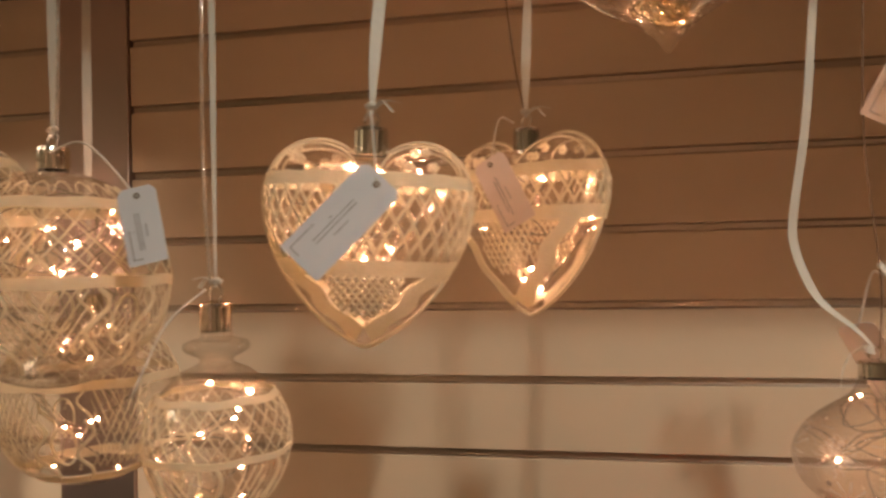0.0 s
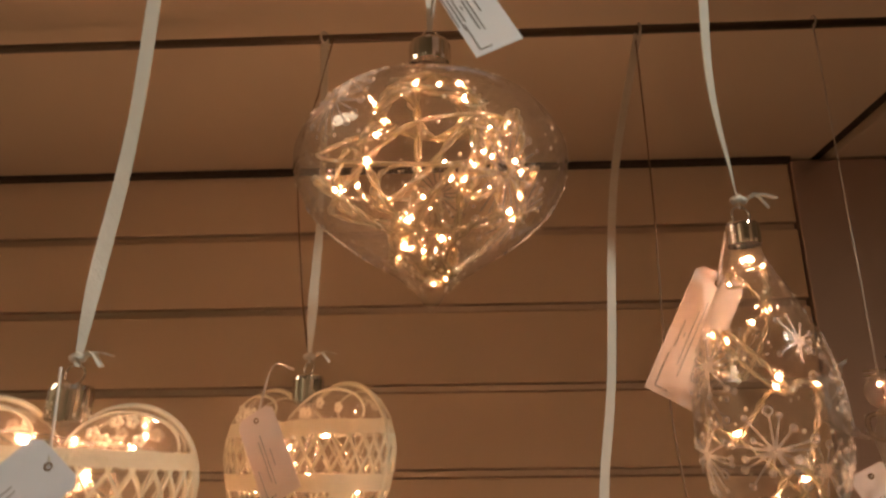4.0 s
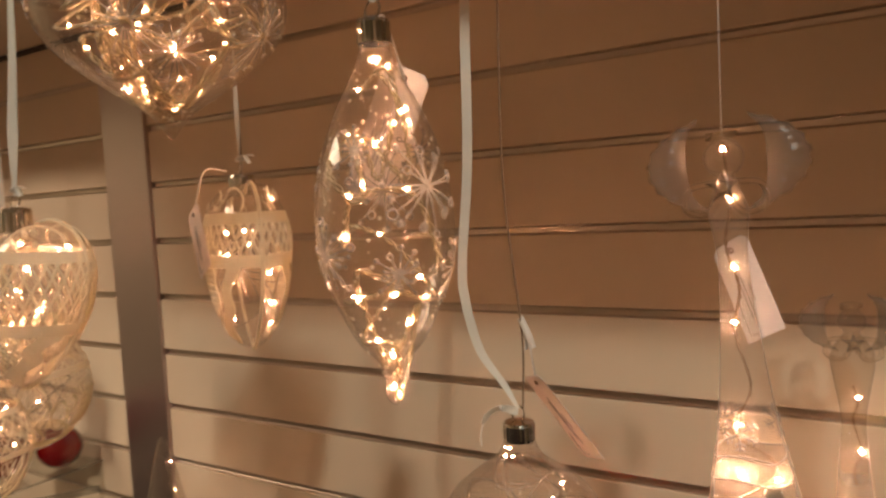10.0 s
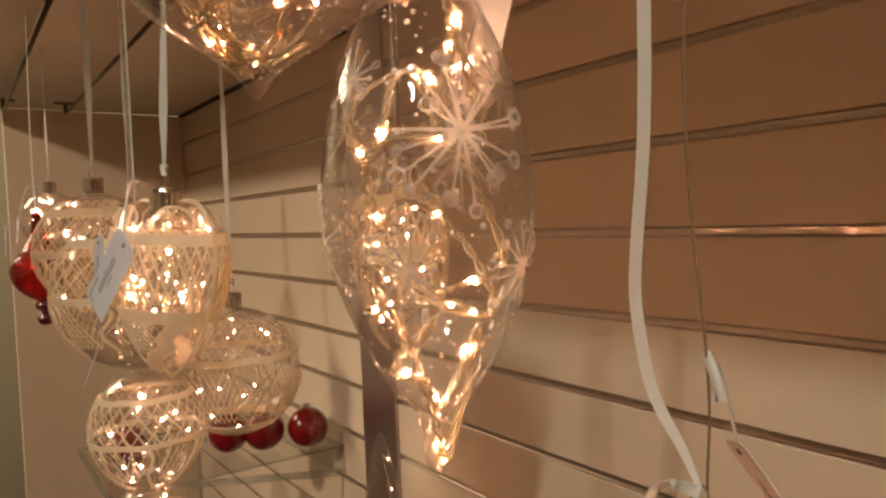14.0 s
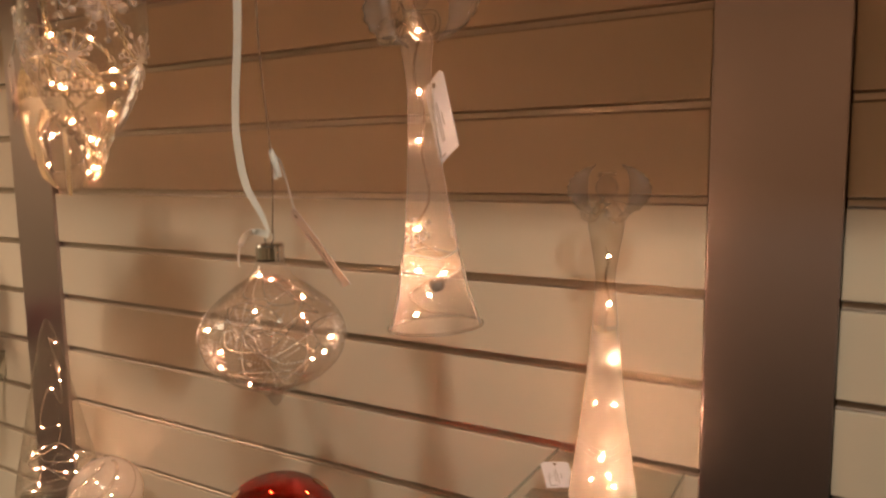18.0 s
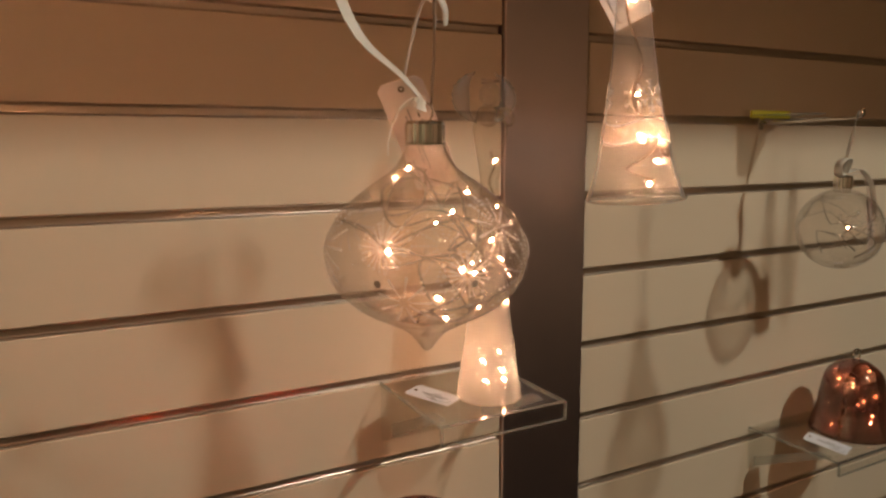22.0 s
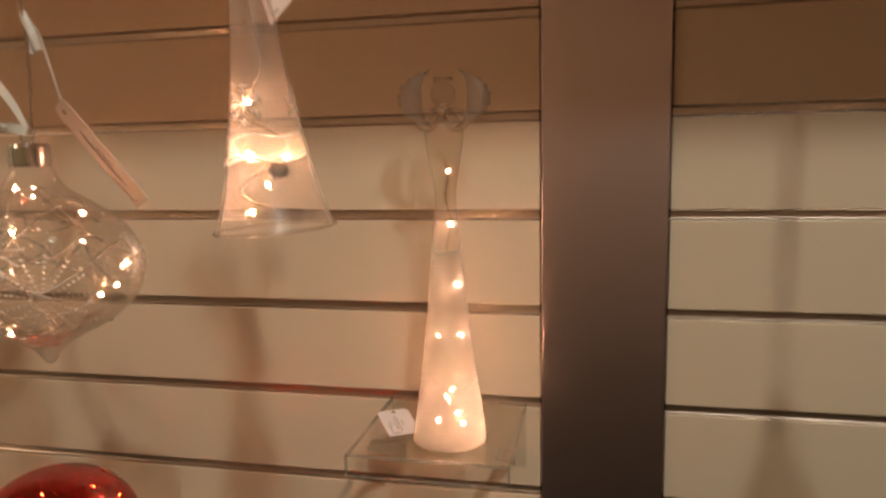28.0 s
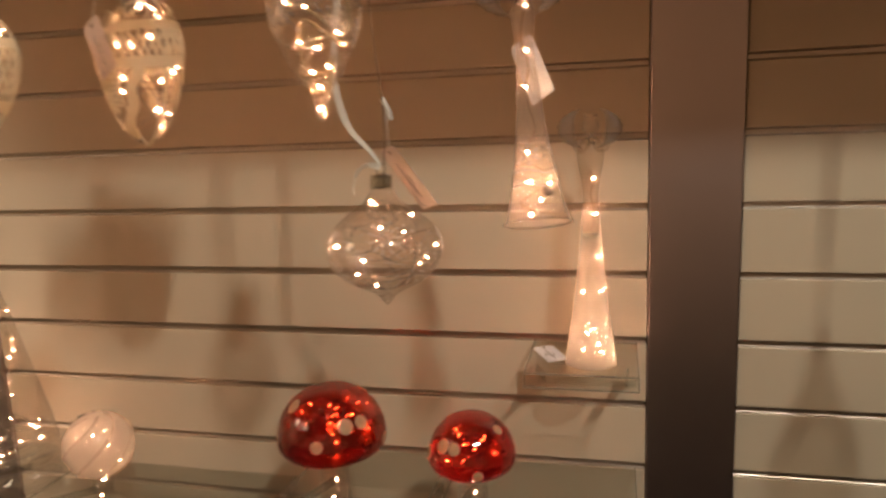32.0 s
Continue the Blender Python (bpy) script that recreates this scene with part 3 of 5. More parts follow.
def tag(parent, hole, turn, card=CARD, w=0.034, h=0.074, tie=None, lines=5, label="white card tag with small grey print"):
    """A card tag that hangs from its hole; turn: degrees about x, y, z."""
    bm = bmesh.new()
    c = 0.004
    out = [(-w / 2, 0.006 - c), (-w / 2 + c, 0.006), (w / 2 - c, 0.006), (w / 2, 0.006 - c), (w / 2, 0.006 - h), (-w / 2, 0.006 - h)]
    f = [bm.verts.new((x, 0, z)) for x, z in out]
    b = [bm.verts.new((x, 0.0005, z)) for x, z in out]
    bm.faces.new(f)
    bm.faces.new(b[::-1])
    for k in range(6):
        n = (k + 1) % 6
        bm.faces.new((f[n], f[k], b[k], b[n]))
    t = part("tag", bm, card, parent, label, smooth=False)
    t.matrix_local = pose(*hole, *turn)
    bm = bmesh.new()
    tube(bm, [(0.0016 * math.cos(q), -0.0002, 0.0016 * math.sin(q)) for q in np.linspace(0, 2 * math.pi, 10)[:-1]], 0.0006, 4, closed=True)
    part("eyelet", bm, CORD, t)
    bm = bmesh.new()
    rng = random.Random(len(hole) + lines)
    for k in range(lines):
        x = w * (0.10 - 0.085 * k) - (0.0015 if k else 0)
        half = h * (0.09, 0.27, 0.24, 0.02, 0.12, 0.2, 0.16)[k % 7] * rng.uniform(0.85, 1.1)
        box(bm, x - 0.0003, x + 0.0003, -0.0006, -0.0001, -h * 0.46 - half, -h * 0.46 + half)
    box(bm, -w * 0.34, -w * 0.10, -0.0006, -0.0001, 0.0095 - h, 0.0101 - h)
    box(bm, -w * 0.34 - 0.0003, -w * 0.34 + 0.0003, -0.0006, -0.0001, 0.0101 - h, 0.030 - h)
    part("print", bm, INK, t, "small grey lines of print", smooth=False)
    if tie:
        bm = bmesh.new()
        tube(bm, spline([tie, ((tie[0] + hole[0]) / 2, (tie[1] + hole[1]) / 2 - 0.004, max(tie[2], hole[2])), hole], 6), 0.0009, 4)
        part("tie", bm, THREAD, parent, "thin white tie")
    return t


# ---- glass hearts with white lace ----
HT = 0.0336


def heart_outline(n=96):
    """Two round lobes over a blunt point."""
    half = []
    for k in range(n // 4 + 1):
        t = math.sin(math.pi / 2 * (1 - k / (n // 4)))
        half.append((0.0690 * (1 - t ** 1.9) ** 0.78, 0.015 - 0.097 * t))
    for k in range(1, n // 4):
        f = k / (n // 4)
        a = f * math.radians(132)
        half.append((max(0.001, 0.0335 + 0.0355 * math.cos(a)), 0.015 + 0.039 * math.sin(a)))
    return half + [(-x, z) for x, z in half[::-1][:-1]]


HEART_POLAR = sorted((math.atan2(z, x), math.hypot(x, z)) for x, z in heart_outline(400))


def heart_reach(a):
    return float(np.interp(a, [p[0] for p in HEART_POLAR], [p[1] for p in HEART_POLAR], period=2 * math.pi))


def on_heart(x, z, side=-1, out=0.0006):
    rho = min(0.999, math.hypot(x, z) / heart_reach(math.atan2(z, x)))
    return Vector((x, side * (HT * math.sqrt(1 - rho * rho) + out), z))


def round_heart(u, z, out=0.0006):
    """A place on the girth of the heart at a height, by the angle round it."""
    lo, hi = 0.0, 0.09
    for _ in range(24):
        mid = (lo + hi) / 2
        lo, hi = (mid, hi) if math.hypot(mid, z) < heart_reach(math.atan2(z, mid)) else (lo, mid)
    x = lo * math.cos(u)
    rho = min(1.0, math.hypot(x, z) / heart_reach(math.atan2(z, x)))
    y = -math.copysign(HT * math.sqrt(max(0.0, 1 - rho * rho)), math.sin(u))
    return Vector((x, y, z)) + Vector((math.cos(u), -math.sin(u), 0)) * out


def heart_strip(bm, mids, halves, side):
    """A flat painted strip on one face of the heart along a line of (x, z), wider or narrower on its way."""
    lows, highs, outs = [], [], []
    for i, (x, z) in enumerate(mids):
        a, b = mids[max(0, i - 1)], mids[min(len(mids) - 1, i + 1)]
        d = Vector((b[0] - a[0], b[1] - a[1])).normalized()
        w = halves[i]
        p, q = (x - d.y * w, z + d.x * w), (x + d.y * w, z - d.x * w)
        lows.append(on_heart(*p, side, 0.0002))
        highs.append(on_heart(*q, side, 0.0002))
        n = Vector((x * 0.3, side * 0.04, z * 0.3)).normalized()
        outs.append(n)
    band(bm, lows, highs, outs, 0.0009)


def lace_heart(place, turn, label, tag_args, seed, lead=None, ribbon_turns=(0, 20, -15, 5), grow=1.0, tilt=0.0, low=-0.030):
    rng = random.Random(seed)
    span = 0.078 + low
    root = thing("glass_heart_ornament", place, label, "ornament", "lace heart ornaments", turn=(0, tilt, turn))
    bm = bmesh.new()
    outline = heart_outline()
    rings = []
    for j in range(1, 24):
        f = -math.pi / 2 + math.pi * j / 24
        rings.append([bm.verts.new((x * math.cos(f), HT * math.sin(f), z * math.cos(f))) for x, z in outline])
    n = len(outline)
    for a, b in zip(rings, rings[1:]):
        for k in range(n):
            bm.faces.new((a[k], a[(k + 1) % n], b[(k + 1) % n], b[k]))
    for ring, s in ((rings[0], -1), (rings[-1], 1)):
        c = bm.verts.new((0, s * HT, 0))
        for k in range(n):
            bm.faces.new((ring[k], ring[(k + 1) % n], c))
    bmesh.ops.recalc_face_normals(bm, faces=bm.faces[:])
    pieces = [part("glass_shell", bm, GLASS_WARM, root, "clear blown glass shell")]
    lace = bmesh.new()
    for zc, half in ((0.0265, 0.0044), (low, 0.0050)):
        bands = bmesh.new()
        us = [2 * math.pi * k / 120 for k in range(120)]
        ragged = [(rng.uniform(-0.0005, 0.0005), rng.uniform(-0.0005, 0.0005)) for _ in us]
        band(bands, [round_heart(u, zc - half + g[0], 0) for u, g in zip(us, ragged)], [round_heart(u, zc + half + g[1], 0) for u, g in zip(us, ragged)], [Vector((math.cos(u), -math.sin(u), 0)) for u in us], 0.0010, closed=True)
        pieces.append(part("lace_band", bands, LACE, root, "broad cream lace band", False))
    # the net between the bands, all the way round
    for s in (1, -1):
        for k in range(34):
            u = 2 * math.pi * k / 34 + rng.uniform(-0.02, 0.02)
            tube(lace, [round_heart(u + s * 0.42 * (0.0225 - low) / 0.0525 * (t - 0.5), low + 0.0055 + (0.0170 - low) * t, 0.0005) for t in np.linspace(0, 1, 8)], 0.0010, 4)
    q = np.linspace(0, math.pi, 15)
    for side in (-1, 1):
        # the half round net panel under the lower band
        for s in (1, -1):
            for k in range(-8, 9):
                pts = []
                for t in np.linspace(0, 1, 9):
                    z = low - 0.004 - 0.56 * span * t
                    x = k * 0.0055 + s * 0.022 * (t - 0.5)
                    if abs(x) < 0.026 * math.sqrt(max(0, 1 - ((z - low + 0.004) / (0.58 * span)) ** 2)):
                        pts.append(on_heart(x, z, side, 0.0004))
                if len(pts) > 1:
                    tube(lace, pts, 0.00085, 4)
        for s in (1, -1):
            # the wavy strip from the lower band to the point
            mids, halves = [], []
            for t in np.linspace(0, 1, 26):
                z = low - 0.002 - (0.070 + low) * t
                x = (0.0455 + 0.25 * (low + 0.030)) * (1 - t) ** 0.62 * (1 - 0.22 * t) + 0.0018 * math.sin(t * 13 + 0.5)
                mids.append((s * max(0.0025, x), z))
                halves.append(0.0048 + 0.0009 * math.sin(t * 13 + 2))
            strip = bmesh.new()
            heart_strip(strip, mids, halves, side)
            pieces.append(part("lace_strip", strip, LACE, root, "wavy cream lace strip", False))
            tube(lace, [on_heart(s * (0.034 + 0.026 * math.cos(t)), 0.032 + 0.018 * math.sin(t), side, 0.0005) for t in q], 0.0009, 5)
            for _ in range(5):
                x, z = s * rng.uniform(0.018, 0.052), rng.uniform(0.034, 0.046)
                if math.hypot(x, z) < 0.93 * heart_reach(math.atan2(z, x)):
                    p = on_heart(x, z, side, 0.0003)
                    for m in range(5):
                        a = 2 * math.pi * m / 5
                        dot(lace, p + Vector((0.0021 * math.cos(a), 0, 0.0021 * math.sin(a))), Vector((0, side, 0)), 0.0016)
    rim = [Vector((x * 1.006, 0, z * 1.006)) for x, z in outline]
    tube(lace, rim, 0.0016, 6, closed=True)
    pieces.append(part("lace_net", lace, LACE, root, "raised white lace painting"))
    for p in pieces:
        p.scale = (grow,) * 3
    knots = [Vector((0, 0, 0.028))]
    while len(knots) < 24:
        x, z = rng.uniform(-0.052, 0.052), rng.uniform(-0.066, 0.040)
        rho = math.hypot(x, z) / heart_reach(math.atan2(z, x))
        if rho < 0.85:
            y = rng.uniform(-1, 1) * HT * 0.8 * math.sqrt(1 - rho * rho)
            if (Vector((x, y, z)) - knots[-1]).length < 0.075:
                knots.append(Vector((x, y, z)))
    light_string(root, [k * grow for k in knots], 14, 1.25)
    top = crown(root, 0.0445 * grow, 0.0112, 0.0185)
    hang(root, top, RAIL_Z - place[2], ((0.001, 0, 0.12), (0.006, 0, 0.22)), lead=lead, turns=ribbon_turns)
    bow(root, top + 0.004, -turn)
    tag(root, *tag_args)
    return root


lace_heart((-0.641, -0.507, 1.592), 14, "clear glass heart with raised white lace bands, lit, white tag", ((0.006, -0.036, 0.022), (-2, 42, 2), CARD, 0.031, 0.074, (-0.004, -0.012, 0.066), 4), 3, tilt=3.0)
lace_heart((-0.545, -0.355, 1.608), -33, "turned glass heart with white lace bands, lit, blush tag", ((-0.005, -0.043, 0.034), (-3, -28, 14), CARD_PINK, 0.030, 0.062, (-0.004, -0.012, 0.072), 3), 5, lead=[(0, 0, 0.08), (-0.005, 0.002, 0.09), (-0.016, 0.003, 0.144), (-0.025, 0.002, 0.25), (-0.004, 0, 0.3), (0.012, 0, 0.35)], grow=1.10, low=-0.006)


# ---- turned glass ornaments ----
def turned(name, place, profile, label, category, shell, seed, knots=40, lamps=20, cap=0.0115, group="", loops=True, sway=(), lead=None, fill=0.8, width=0.0084, hop=0.06, size=1.0, shell_label="clear blown glass shell", top_rail=True, span=None, turn=(0, 0, 0), bow_turn=0.0, ribbon_turns=(0, 20, -15, 5), caph=0.017, clear_lead=False, wire=0.00046, cord=None):
    rng = random.Random(seed)
    random.seed(seed)
    root = thing(name, place, label, category, group, turn=turn)
    prof = fine(profile)
    bm = lathe(bmesh.new(), prof, 56)
    part("glass_shell", bm, shell, root, shell_label)
    rad = radius_of(prof)
    zs = [z for _, z in prof]
    z0, z1 = span or (min(zs) + 0.02, max(zs) - 0.015)
    if lamps:
        light_string(root, tangle(rng, rad, z0, z1, knots, fill, hop), lamps, size, wire, cord=cord)
    if cap:
        top = crown(root, max(zs) - 0.001, cap, caph)
        if top_rail:
            hang(root, top, RAIL_Z - place[2], sway, width, ribbon_turns, lead, clear_lead)
            if loops:
                bow(root, top + 0.004, bow_turn)
    return root, rad, rng


ONION = [(0.0118, 0.073), (0.0135, 0.068), (0.026, 0.058), (0.047, 0.0455), (0.066, 0.032), (0.0765, 0.015), (0.0785, 0.003), (0.0755, -0.010), (0.066, -0.025), (0.050, -0.039), (0.033, -0.051), (0.018, -0.061), (0.0085, -0.070), (0.0035, -0.077), (0.0, -0.081)]


def etched(root, rad, rng, stars, speckle, z0, z1, material=None, weight=1.0):
    for a, z, s, rays in stars:
        bm = bmesh.new()
        burst(bm, rad, a, z, s, rays, rng, True, weight)
        tagged(part("etched_star", bm, material or ETCH, root, "white etched star flower", smooth=False), kind="stuff")
    if speckle:
        bm = bmesh.new()
        for _ in range(speckle):
            a, z = rng.uniform(0, 2 * math.pi), rng.uniform(z0, z1)
            p, n = on_round(rad, a, z, 0.0002)
            dot(bm, p, n, rng.choice((0.0005, 0.0007, 0.0011)))
        tagged(part("glitter_dots", bm, LACE, root, "tiny white glitter dots"), kind="stuff")


root, rad, rng = turned("onion_ornament", (-0.446, -0.502, 1.772), ONION, "large clear glass onion ornament stuffed with warm string lights", "ornament", GLASS, 11, knots=88, lamps=44, wire=0.0012, cord=GOLD_WIRE, caph=0.0145, cap=0.0128, fill=0.82, hop=0.07, size=0.9, loops=False, shell_label="clear onion shaped glass shell", bow_turn=0)
etched(root, rad, rng, [(2 * math.pi * k / 5 + 0.3, (-0.022, 0.018)[k % 2], 0.019, 18) for k in range(5)] + [(2 * math.pi * k / 4 + 1.0, (0.03, -0.035)[k % 2], 0.014, 14) for k in range(4)], 420, -0.07, 0.055, None, 1.5)
tag(root, (0.010, -0.026, 0.124), (-10, -25, 3), CARD, 0.029, 0.078, (0.001, -0.004, 0.104), 7)

FINIAL = [(0.0080, 0.090), (0.0088, 0.083), (0.0125, 0.074), (0.021, 0.058), (0.030, 0.036), (0.0355, 0.010), (0.0365, -0.008), (0.034, -0.028), (0.027, -0.048), (0.018, -0.066), (0.0085, -0.077), (0.0052, -0.086), (0.0045, -0.097), (0.0, -0.102)]
root, rad, rng = turned("teardrop_ornament", (-0.275, -0.507, 1.6355), FINIAL, "long clear teardrop glass ornament with etched stars and warm lights", "ornament", GLASS, 23, knots=40, lamps=20, wire=0.00085, cord=GOLD_WIRE, cap=0.0088, fill=0.82, hop=0.05, size=0.85, turn=(0, 0, 0), shell_label="clear teardrop glass shell", bow_turn=12, span=(-0.093, 0.075), sway=((-0.002, 0, 0.13), (-0.007, 0, 0.2)), caph=0.012, ribbon_turns=(70, 60, 40, 25))
for a, z, size, rays in ((-0.28, 0.014, 0.023, 17), (0.42, -0.028, 0.017, 15), (-0.78, -0.028, 0.013, 13), (-1.93, -0.019, 0.018, 15), (-1.35, 0.032, 0.012, 12), (2.2, 0.014, 0.021, 16), (3.35, -0.020, 0.017, 15), (1.45, 0.034, 0.013, 12), (-2.75, 0.022, 0.016, 14)):
    bloom(root, rad, a, z, size, rays, rng)
etched(root, rad, rng, [], 230, -0.085, 0.08)
bulbs(root, [(0, 0, -0.091), (0.001, -0.001, -0.074), (0.0, -0.001, 0.081)], 0.95)
tag(root, (-0.005, 0.033, 0.076), (6, 27, 8), CARD_PINK, 0.031, 0.080, (0.0, 0.004, 0.104), 5)

SMALL_ONION = [(0.0115, 0.061), (0.0125, 0.056), (0.020, 0.046), (0.035, 0.036), (0.052, 0.022), (0.0615, 0.006), (0.0625, -0.006), (0.057, -0.022), (0.042, -0.036), (0.024, -0.045), (0.012, -0.051), (0.0065, -0.057), (0.003, -0.062), (0.0, -0.064)]
root, rad, rng = turned("onion_ornament", (-0.279, -0.354, 1.406), [(r * 0.96 if r > 0.013 else r, z) for r, z in SMALL_ONION], "small clear glass onion ornament with etched snow stars, lights inside", "ornament", GLASS, 31, knots=52, lamps=8, caph=0.0135, cap=0.0115, fill=0.85, hop=0.05, size=0.72, loops=False, shell_label="clear onion shaped glass shell", sway=((-0.012, 0.004, 0.098), (-0.036, 0.012, 0.122), (-0.050, 0.018, 0.16), (-0.051, 0.019, 0.19), (-0.040, 0.016, 0.27), (-0.028, 0.008, 0.42)), lead=[(0.004, 0, 0.083), (0.006, 0, 0.14), (-0.003, 0, 0.25), (0.0, 0, 0.4), (-0.001, 0, 0.551)], width=0.0074, ribbon_turns=(25, 10, 15, 30))
etched(root, rad, rng, [(-1.67, -0.007, 0.0125, 22), (-2.43, 0.007, 0.0125, 22), (0.2, 0.004, 0.013, 22), (1.6, -0.005, 0.013, 22), (2.6, -0.016, 0.011, 18)], 60, -0.04, 0.035, ETCH_FINE, 0.75)
for a, z, s, n in ((-0.85, -0.012, 0.024, 13), (-1.25, 0.016, 0.015, 11), (-2.25, -0.022, 0.014, 9), (0.9, -0.008, 0.022, 13), (2.1, 0.012, 0.018, 11), (3.0, 0.004, 0.022, 13)):
    dotted_fan(root, rad, a, z, s, n)
bulbs(root, [on_round(rad, a, z, -0.007)[0] for a, z in ((-1.67, -0.007), (-2.43, 0.007), (-1.9, -0.026), (0.2, 0.0))], 1.0)
bm = bmesh.new()
for k in range(7):
    p, n = on_round(rad, k * 0.9 - 1.6, (-0.012, 0.02, -0.036)[k % 3], 0.0004)
    dot(bm, p, n, 0.0021)
tagged(part("silver_dots", bm, GREEN_DOT, root, "small silver sparkle dots"), kind="stuff")
tag(root, (0.0, 0.033, 0.094), (32, -14, -40), CARD_PINK, 0.030, 0.080, (0.008, 0, 0.14), 3)
bm = bmesh.new()
ribbon_line(bm, spline([(0.005, 0, 0.15), (0.012, -0.002, 0.138), (0.014, 0, 0.128)], 5), 0.005, (0, 40))
ribbon_line(bm, spline([(0.005, 0, 0.15), (0.009, 0.002, 0.14), (0.008, 0.002, 0.126)], 5), 0.004, (30, 80))
part("tie_end", bm, THREAD, root, "cut white tape ends")
bm = bmesh.new()
ribbon_line(bm, spline([(0.0, 0, 0.081), (-0.010, -0.006, 0.084), (-0.019, -0.008, 0.080), (-0.024, -0.009, 0.072)], 6), 0.0062, (40, 20, 60, 80))
ribbon_line(bm, spline([(-0.024, -0.009, 0.073), (-0.027, -0.009, 0.062), (-0.027, -0.008, 0.054)], 5), 0.0014, (40, 60))
part("ribbon_tail", bm, RIBBON, root, "short frayed ribbon tail", False)


# ---- lace balls ----
def ball_profile(r, neck=0.012):
    z = math.sqrt(r * r - neck * neck)
    return [(neck * 0.95, z + 0.003)] + [(r * math.cos(t), r * math.sin(t)) for t in np.linspace(math.asin(z / r), -math.pi / 2 + 0.05, 16)] + [(0, -r)]


def lace_ball(place, r, seed, label, tag_args=None, lamps=18, turn=0.0, lead=None, style=0, bow_turn=150):
    root, rad, rng = turned("glass_ball_ornament", place, ball_profile(r), label, "ornament", GLASS_WARM, seed, knots=30, lamps=lamps, group="lace ball ornaments", hop=0.07, turn=(0, 0, turn), bow_turn=bow_turn, lead=lead, clear_lead=True)
    for z in (0.052 * r / 0.08, -0.002 * r / 0.08) if style == 0 else (0.022 * r / 0.08, -0.062 * r / 0.08):
        bands = bmesh.new()
        ring_band(bands, rad, z, 0.0040, 0.0016, wave=0.0006, waves=9)
        part("lace_band", bands, LACE, root, "broad cream lace band", False)
    lace = bmesh.new()
    k = r / 0.08
    if style == 0:
        lattice(lace, rad, 0.002 * k, 0.048 * k, 22, 0.55, 0.0007)
    else:
        lattice(lace, rad, 0.024 * k, 0.058 * k, 26, 0.5, 0.0006)
    for j in range(5):
        a = 2 * math.pi * j / 5
        lattice(lace, rad, -0.05 * k, -0.006 * k if style == 0 else 0.018 * k, 7, 0.35, 0.0006, a, a + 0.62)
        for s in (-0.08, 0.70):
            pts = [on_round(rad, a + s + 0.09 * math.sin(t * 9), (-0.006 - 0.056 * t) * k, 0.0007)[0] for t in np.linspace(0, 1, 16)]
            tube(lace, pts, 0.0017, 5)
        tube(lace, [on_round(rad, a + 0.96 + 0.13 * math.cos(t), (-0.028 + 0.017 * math.sin(t)) * k, 0.0007)[0] for t in np.linspace(0, 5.6, 16)], 0.0013, 5)
        for m in range(5):
            p, n = on_round(rad, a + 0.9 + rng.uniform(0, 0.3), rng.uniform(-0.055, 0.0) * k, 0.0004)
            dot(lace, p, n, 0.0016)
    for j in range(24):
        a = 2 * math.pi * j / 24
        tube(lace, [on_round(rad, a + 0.1 * math.cos(t), (0.060 + 0.008 * math.sin(t)) * k, 0.0005)[0] for t in np.linspace(0, math.pi, 6)], 0.0006, 4)
    part("lace_net", lace, LACE, root, "raised white lace painting")
    if tag_args:
        tag(root, *tag_args)
    return root


lace_ball((-0.900, -0.480, 1.558), 0.083, 41, "large clear glass ball with white lace net bands, tagged, lit inside", ((0.104, -0.050, 0.056), (-6, -12, 10), CARD, 0.027, 0.053, (0.006, -0.012, 0.096), 4), 11, lead=[(0.003, 0, 0.105), (0.006, 0, 0.2), (0.003, 0, 0.3), (0.002, 0, 0.396)])
lace_ball((-0.968, -0.352, 1.441), 0.081, 43, "glass ball with wavy white lace panels and warm lights", None, 12, 20, style=1)
lace_ball((-0.975, -0.504, 1.603), 0.066, 47, "clear glass ball with white lace bands, lit from inside", None, 9, 40)

# a double ball with a ruffled neck
DOUBLE = [(0.0105, 0.079), (0.0115, 0.074), (0.020, 0.0715), (0.0225, 0.068), (0.020, 0.064), (0.0125, 0.060), (0.0125, 0.056), (0.024, 0.050), (0.039, 0.038), (0.0495, 0.020), (0.053, 0.0), (0.0495, -0.020), (0.039, -0.039), (0.026, -0.050), (0.014, -0.0555), (0.020, -0.060), (0.032, -0.072), (0.038, -0.092), (0.034, -0.112), (0.022, -0.126), (0.0, -0.131)]
DOUBLE = [(r * (0.93 if r > 0.024 else 1), z if z > 0.05 else 0.05 + (z - 0.05) * 0.94) for r, z in DOUBLE]
root, rad, rng = turned("double_ball_ornament", (-0.753, -0.505, 1.442), DOUBLE, "clear double glass ball with ruffled neck and white lace bands", "ornament", GLASS, 53, knots=40, lamps=20, cap=0.0105, hop=0.06, span=(-0.115, 0.045), fill=0.8, caph=0.02, bow_turn=175, width=0.0045, ribbon_turns=(20, 10, -5, 5), lead=[(-0.004, 0, 0.11), (-0.008, 0, 0.2), (-0.006, 0, 0.35), (0, 0, 0.513)], clear_lead=True)
lace = bmesh.new()
for z in (0.034, -0.002, -0.078, -0.101):
    bands = bmesh.new()
    ring_band(bands, rad, z, 0.0022, 0.0015, wave=0.0006, waves=7)
    part("lace_band", bands, LACE, root, "narrow cream lace band", False)
lattice(lace, rad, 0.0, 0.032, 26, 0.5, 0.0006)
